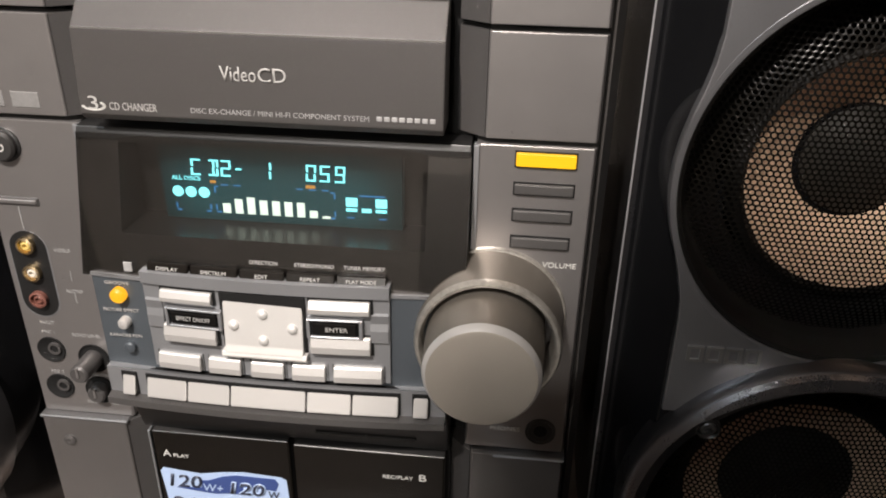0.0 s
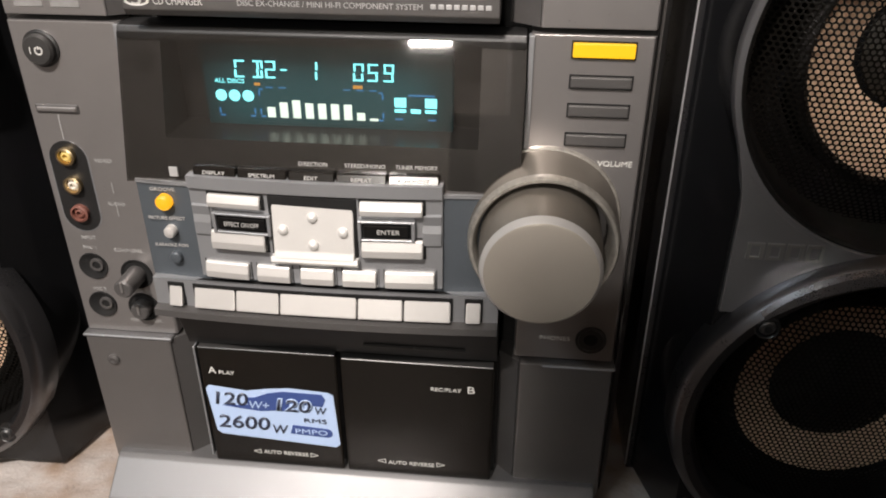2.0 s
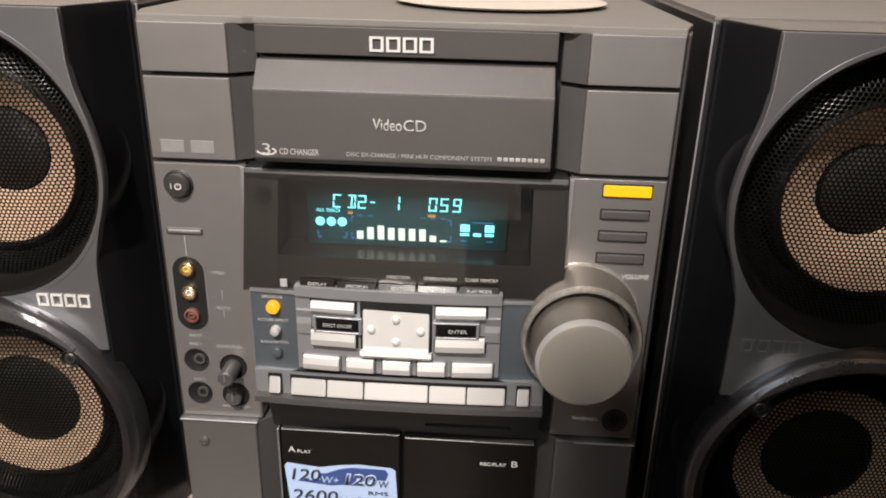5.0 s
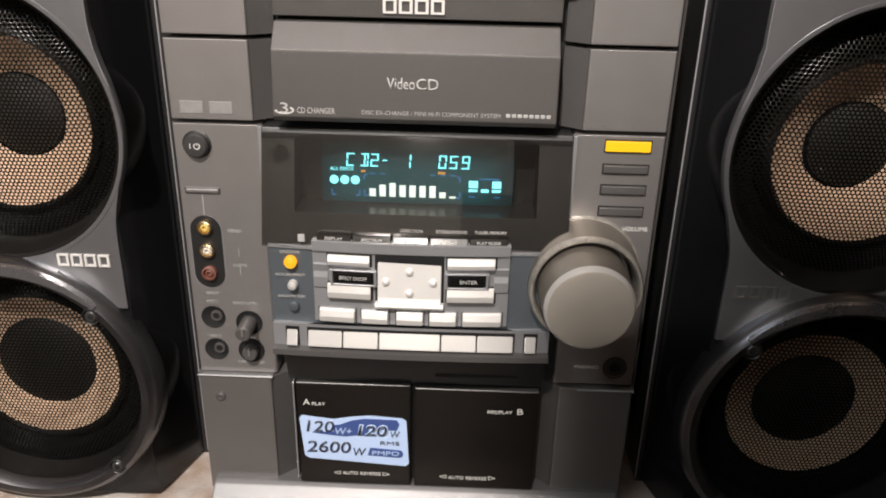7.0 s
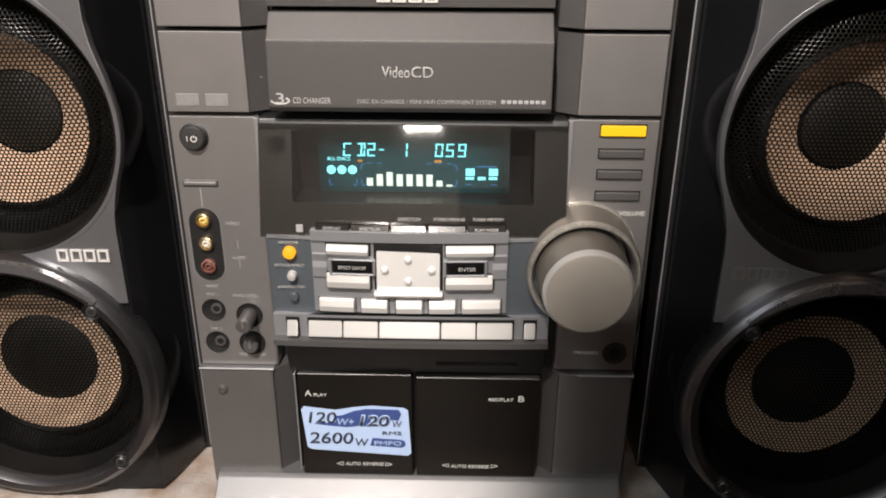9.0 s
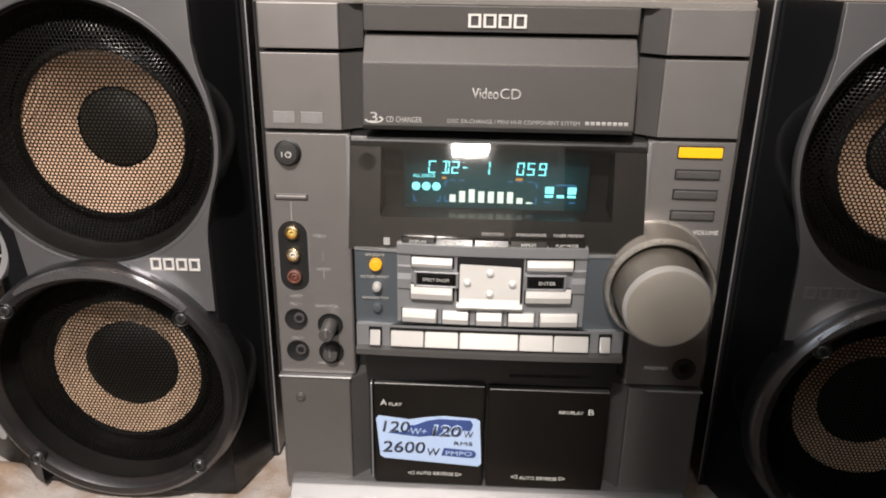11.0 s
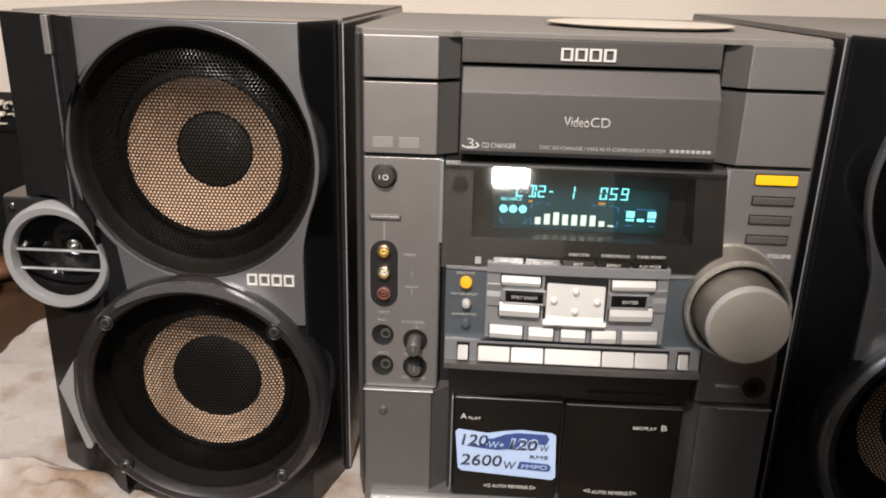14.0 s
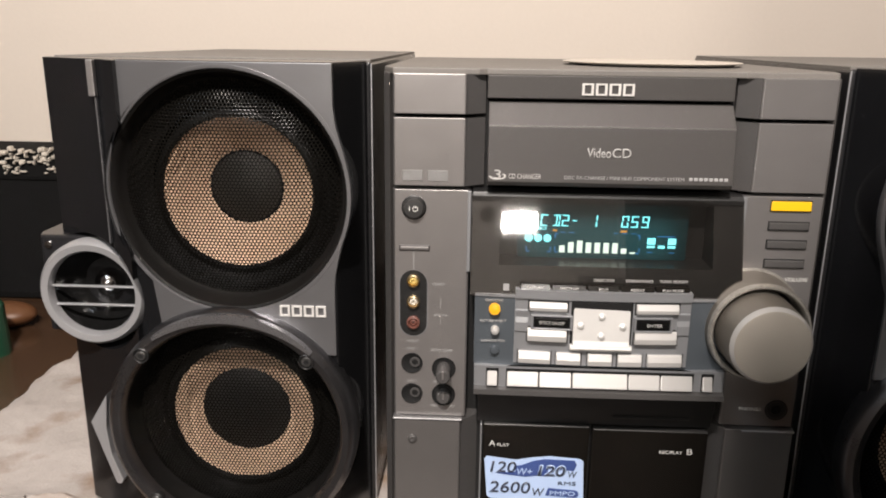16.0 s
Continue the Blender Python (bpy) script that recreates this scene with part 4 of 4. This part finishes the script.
part("deck_frame", box(-0.0800, 0.0810, 0.000, 0.012, 0.0180, 0.1060), BLACK, unit)
d1 = part("cassette_lid", box(-0.0755, -0.0018, -0.0085, 0.002, 0.0262, 0.1050, 0.0012), DECK, unit, "glossy black cassette lid")
d2 = part("cassette_lid", box(0.0002, 0.0795, -0.0085, 0.002, 0.0262, 0.1035, 0.0012), DECK, unit, "glossy black cassette lid")
YD = -0.0086
# strips lighter than the lids stand in for highlights along their upper edges
part("lid_lip", box(-0.0750, -0.0024, -0.0090, -0.003, 0.1045, 0.1053, 0.0003, 1), DARKB, d1, "thin upper edge strip, highlight put into its colour")
part("lid_lip", box(0.0008, 0.0789, -0.0090, -0.003, 0.1030, 0.1038, 0.0003, 1), DARKB, d2, "thin upper edge strip, highlight put into its colour")
part("lid_edge", box(-0.0775, -0.0764, -0.0090, 0.002, 0.0300, 0.1050, 0.0003, 1), FRAME, unit, "thin bright edge strip")
words("A", -0.0690, YD, 0.0905, 0.0043, 0.0042, INK, d1)
words("PLAY", -0.0612, YD, 0.0893, 0.0085, 0.0022, INK, d1)
words("AUTO REVERSE", -0.0345, YD, 0.0352, 0.0255, 0.0025, INK, d1)
words("B", 0.0680, YD, 0.0886, 0.0038, 0.0042, INK, d2)
words("REC/PLAY", 0.0550, YD, 0.0877, 0.0158, 0.0023, INK, d2)
words("AUTO REVERSE", 0.0360, YD, 0.0345, 0.0255, 0.0025, INK, d2)
for d, cx in ((d1, -0.0345), (d2, 0.0360)):
    for s in (-1, 1):
        bm = bmesh.new()
        p = [(cx + s * 0.0142, 0.0338), (cx + s * 0.0142, 0.0366), (cx + s * 0.0185, 0.0352)]
        for u, v in zip(p, p[1:] + p[:1]):
            e = Vector((v[0] - u[0], 0, v[1] - u[1]))
            n = Vector((-e.z, 0, e.x)).normalized() * 0.00022
            q = [Vector((u[0], YD - 0.0002, u[1])), Vector((v[0], YD - 0.0002, v[1]))]
            bm.faces.new([bm.verts.new(k) for k in (q[0] - n, q[1] - n, q[1] + n, q[0] + n)])
        part("arrow_mark", bm, INK, d)

# sticker on the first lid
sk = part("sticker", prism([(-0.0742, 0.0762), (-0.0725, 0.0785), (-0.0520, 0.0762), (-0.0400, 0.0785), (-0.0280, 0.0798), (-0.0075, 0.0785), (-0.0048, 0.0768), (-0.0030, 0.0430), (-0.0052, 0.0408), (-0.0690, 0.0450), (-0.0718, 0.0470)], YD - 0.0003, YD, "y"), STICK, d1, "pale blue power rating sticker")
part("band", prism([(-0.0665, 0.0655), (-0.0560, 0.0642), (-0.0450, 0.0632), (-0.0360, 0.0645), (-0.0300, 0.0640), (-0.0290, 0.0700), (-0.0110, 0.0690), (-0.0092, 0.0740), (-0.0110, 0.0772), (-0.0320, 0.0775), (-0.0400, 0.0758), (-0.0480, 0.0722), (-0.0520, 0.0718), (-0.0520, 0.0668)], YD - 0.0006, YD - 0.0003, "y"), STICK_DK, sk, "dark blue wavy band")
YS = YD - 0.0009
words("120", -0.0607, YS, 0.0708, 0.0182, 0.0086, STICK_INK, sk, slant=0.15, bold=0.007)
words("W+", -0.0456, YS, 0.0676, 0.0108, 0.0050, STICK, sk, slant=0.15)
words("120", -0.0266, YS, 0.0690, 0.0202, 0.0090, STICK, sk, slant=0.15, bold=0.05)
words("120", -0.0268, YS - 0.0002, 0.0690, 0.0190, 0.0080, STICK_INK, sk, slant=0.15, bold=0.007)
words("W", -0.0120, YS, 0.0664, 0.0062, 0.0048, STICK_INK, sk, slant=0.15)
words("RMS", -0.0155, YS, 0.0592, 0.0125, 0.0028, STICK_INK, sk)
words("2600", -0.0556, YS, 0.0548, 0.0290, 0.0090, STICK_INK, sk, slant=0.12, bold=0.007)
words("W", -0.0354, YS, 0.0516, 0.0085, 0.0060, STICK_INK, sk, slant=0.15, bold=0.004)
part("pill", prism([(-0.0302, 0.0488), (-0.0095, 0.0476), (-0.0078, 0.0482), (-0.0068, 0.0496), (-0.0068, 0.0514), (-0.0078, 0.0530), (-0.0095, 0.0536), (-0.0285, 0.0548)], YD - 0.0006, YD - 0.0003, "y"), STICK_DK, sk)
words("PMPO", -0.0183, YS, 0.0511, 0.0178, 0.0034, STICK, sk)
sk.location.z += 0.0018

# silver chin
part("chin", prism([(0.010, 0.0256), (-0.0075, 0.0256), (-0.0105, 0.0240), (-0.0280, 0.0100), (-0.0330, 0.0020), (0.010, 0.0020)], -0.1340, 0.1360, "x", 0.0008), CHIN, unit, "silver sloping chin")
words("VACS", 0.005, -0.0226, 0.0145, 0.028, 0.0042, BADGE_DK, unit, lean=51.3, slant=0.2)

# left side panel
pw = part("power_button", lathe([(0.0070, 0.001), (0.0070, -0.0030), (0.0060, -0.0042), (0.0001, -0.0046)], -0.1250, 0.2560, 48), DARKB, unit, "round dark power button", True)
part("collar", lathe([(0.0082, 0.001), (0.0082, -0.0008), (0.0072, -0.0012), (0.0072, 0.001)], -0.1250, 0.2560, 48), BLACK, pw, smooth=True)
bm = bmesh.new()
add_box(bm, -0.1278, -0.1274, -0.0048, -0.0043, 0.2545, 0.2575)
for a in range(20):
    if a in (4, 5, 6):
        continue
    t = math.tau * a / 20
    add_box(bm, -0.1238 + 0.0016 * math.cos(t) - 0.00025, -0.1238 + 0.0016 * math.cos(t) + 0.00025, -0.0048, -0.0043, 0.2560 + 0.0016 * math.sin(t) - 0.00025, 0.2560 + 0.0016 * math.sin(t) + 0.00025)
add_box(bm, -0.1240, -0.1236, -0.0048, -0.0043, 0.2565, 0.2580)
part("power_mark", bm, INK, pw)
part("timer_slot", box(-0.1350, -0.1142, -0.0008, 0.001, 0.2262, 0.2306, 0.0006, 1), GREY_DK, unit)
part("slot_bar", box(-0.1340, -0.1150, -0.0016, 0.001, 0.2274, 0.2296, 0.0005, 1), GREY, unit)
part("guide_line", box(-0.1253, -0.1249, -0.0003, 0.001, 0.2135, 0.2255), INK_DIM, unit)
jp = part("jack_plate", prism(capsule(-0.1252, 0.1660, 0.2130, 0.0092), -0.0006, 0.004, "y"), BLACK, unit, "black capsule-shaped jack recess")
part("jack_rim", prism(capsule(-0.1252, 0.1652, 0.2128, 0.0098), -0.0003, 0.003, "y"), FRAME, unit)
for z, m in ((0.2058, YEL_PL), (0.1910, WHT_PL), (0.1762, RED_PL)):
    j = part("jack", lathe([(0.0044, 0.000), (0.0044, -0.0030), (0.0034, -0.0034), (0.0030, -0.0010)], -0.1252, z, 32), GOLD if m is not RED_PL else RED_PL, unit, "gold phono jack" if m is not RED_PL else "red phono jack", True)
    part("insert", lathe([(0.0031, -0.0012), (0.0020, -0.0026), (0.0014, -0.0028), (0.0012, -0.0008), (0.0001, -0.0006)], -0.1252, z, 24), m, j)
for t, x, z, w in (("VIDEO", -0.1085, 0.2035, 0.0082), ("AUDIO", -0.1068, 0.1812, 0.0088), ("INPUT", -0.1252, 0.1618, 0.0075), ("MIC 1", -0.1258, 0.1562, 0.0068), ("MIC 2", -0.1258, 0.1318, 0.0068), ("ECHO LEVEL", -0.1055, 0.1555, 0.0150), ("MIC LEVEL", -0.1045, 0.1318, 0.0135), ("MIN", -0.1105, 0.1135, 0.0045), ("MAX", -0.0985, 0.1135, 0.0048)):
    words(t, x, -0.0001, z, w, 0.0018, INK_DIM, unit)
for z in (0.1870, 0.1745):
    part("guide_line", box(-0.1068, -0.1065, -0.0003, 0.001, z, z + 0.0055), INK_DIM, unit)
for z in (0.1455, 0.1225):
    j = part("mic_socket", lathe([(0.0076, 0.0005), (0.0074, -0.0008), (0.0064, -0.0006), (0.0058, -0.0002), (0.0001, -0.0002)], -0.1262, z, 40), MATT, unit, smooth=True)
    part("sleeve", lathe([(0.0036, -0.0002), (0.0034, -0.0014), (0.0022, -0.0014), (0.0021, 0.0002)], -0.1240, z + 0.001, 28), GREY_DK, j, smooth=True)
    part("hole", lathe([(0.0022, -0.0008), (0.0001, -0.0008)], -0.1240, z + 0.001, 20), MATT, j)
for x, z, out in ((-0.1040, 0.1420, 0.016), (-0.1040, 0.1222, 0.006)):
    w = part("knob_well", lathe([(0.0084, 0.0004), (0.0082, -0.0008), (0.0074, -0.0006), (0.0070, -0.0002), (0.0001, -0.0002)], x, z, 40), MATT, unit, smooth=True)
    k = part("level_knob", lathe([(0.0050, -0.0002), (0.0048, -out + 0.001), (0.0040, -out), (0.0001, -out)], x, z, 32), GREY_DK, unit, "small dark level knob", True)
    part("pointer", box(x - 0.0006, x + 0.0006, -out - 0.0006, -out + 0.001, z - 0.001, z + 0.0046), GREY, k)
part("lid_screw", lathe([(0.0034, -0.0035), (0.0032, -0.0050), (0.0018, -0.0056), (0.0001, -0.0052)], -0.1255, 0.0895, 24), GREY_DK, unit, smooth=True)
part("ridge", box(-0.1395, -0.0905, -0.0046, 0.004, 0.1036, 0.1056, 0.0006, 1), CHIN, unit, "bright panel edge")
part("ridge", box(0.1030, 0.1395, -0.0046, 0.004, 0.1026, 0.1042, 0.0006, 1), FRAME, unit)

# right side panel
ty = ((0.2592, 0.2652, LIT_Y, "amber lit key"), (0.2466, 0.2512, GREY_DK, "dark grey key"), (0.2342, 0.2390, GREY_DK, "dark grey key"), (0.2212, 0.2260, GREY_DK, "dark grey key"))
for i, (z0, z1, m, lab) in enumerate(ty):
    part("key_slot", box(0.1048, 0.1311, -0.0005, 0.001, z0 - 0.0007, z1 + 0.0007), MATT, unit)
    part("function_key", box(0.1054, 0.1305, -0.0018, 0.002, z0, z1, 0.0006, 2), m, unit, lab)
words("VOLUME", 0.1275, -0.0002, 0.2128, 0.0150, 0.0026, INK, unit)
words("PHONES", 0.1085, -0.0002, 0.1185, 0.0150, 0.0024, INK, unit)
ph = part("phones_socket", lathe([(0.0078, 0.0005), (0.0076, -0.0010), (0.0064, -0.0008), (0.0060, -0.0003), (0.0001, -0.0003)], 0.1262, 0.1185, 40), DARKB, unit, smooth=True)
part("hole", lathe([(0.0034, -0.0003), (0.0030, -0.0008), (0.0001, -0.0006)], 0.1262, 0.1185, 24), MATT, ph)
kc = (0.0968, 0.1857)
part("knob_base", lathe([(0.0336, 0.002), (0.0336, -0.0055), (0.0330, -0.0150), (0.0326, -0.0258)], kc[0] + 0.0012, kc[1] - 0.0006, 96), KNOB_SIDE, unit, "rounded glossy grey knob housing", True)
part("knob_flange", lathe([(0.0337, 0.002), (0.0350, 0.002), (0.0350, -0.0012), (0.0346, -0.0020), (0.0337, -0.0022)], kc[0] + 0.0012, kc[1] - 0.0006, 96, True), COLLAR, unit, "worn bright flange", True)
part("knob_collar", lathe([(0.0326, -0.0258), (0.0323, -0.0276), (0.0314, -0.0290), (0.0302, -0.0290), (0.0292, -0.0276), (0.0286, -0.0250), (0.0280, -0.0150)], kc[0] + 0.0012, kc[1] - 0.0006, 96), COLLAR, unit, "worn shiny metal rim", True)
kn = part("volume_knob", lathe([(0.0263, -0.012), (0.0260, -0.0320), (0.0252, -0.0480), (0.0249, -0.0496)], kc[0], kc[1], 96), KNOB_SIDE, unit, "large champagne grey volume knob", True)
part("bevel", lathe([(0.0249, -0.0496), (0.0246, -0.0508), (0.0230, -0.0529)], kc[0], kc[1], 96), SILVER, kn, "bright bevelled edge", True)
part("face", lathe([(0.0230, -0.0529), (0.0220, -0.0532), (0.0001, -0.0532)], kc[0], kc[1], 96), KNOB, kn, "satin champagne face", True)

# plate on the lid
pl = thing("plate", (0.047, 0.12, 0.3455), "round shallow cream plate on the stereo's lid", "plate")
bm = bmesh.new()
prof = [(0.0001, 0.3458), (0.050, 0.3458), (0.060, 0.3464), (0.066, 0.3476), (0.067, 0.3482), (0.066, 0.3486), (0.058, 0.3474), (0.0001, 0.3470)]
n = 72
rows = [[bm.verts.new((0.047 + r * math.cos(math.tau * i / n), 0.12 + r * math.sin(math.tau * i / n), z)) for r, z in prof] for i in range(n)]
for i in range(n):
    p, q = rows[i], rows[(i + 1) % n]
    for j in range(len(prof) - 1):
        bm.faces.new((p[j], p[j + 1], q[j + 1], q[j]))
bmesh.ops.remove_doubles(bm, verts=bm.verts, dist=1e-5)
part("dish", bm, PLATE, pl, smooth=True)
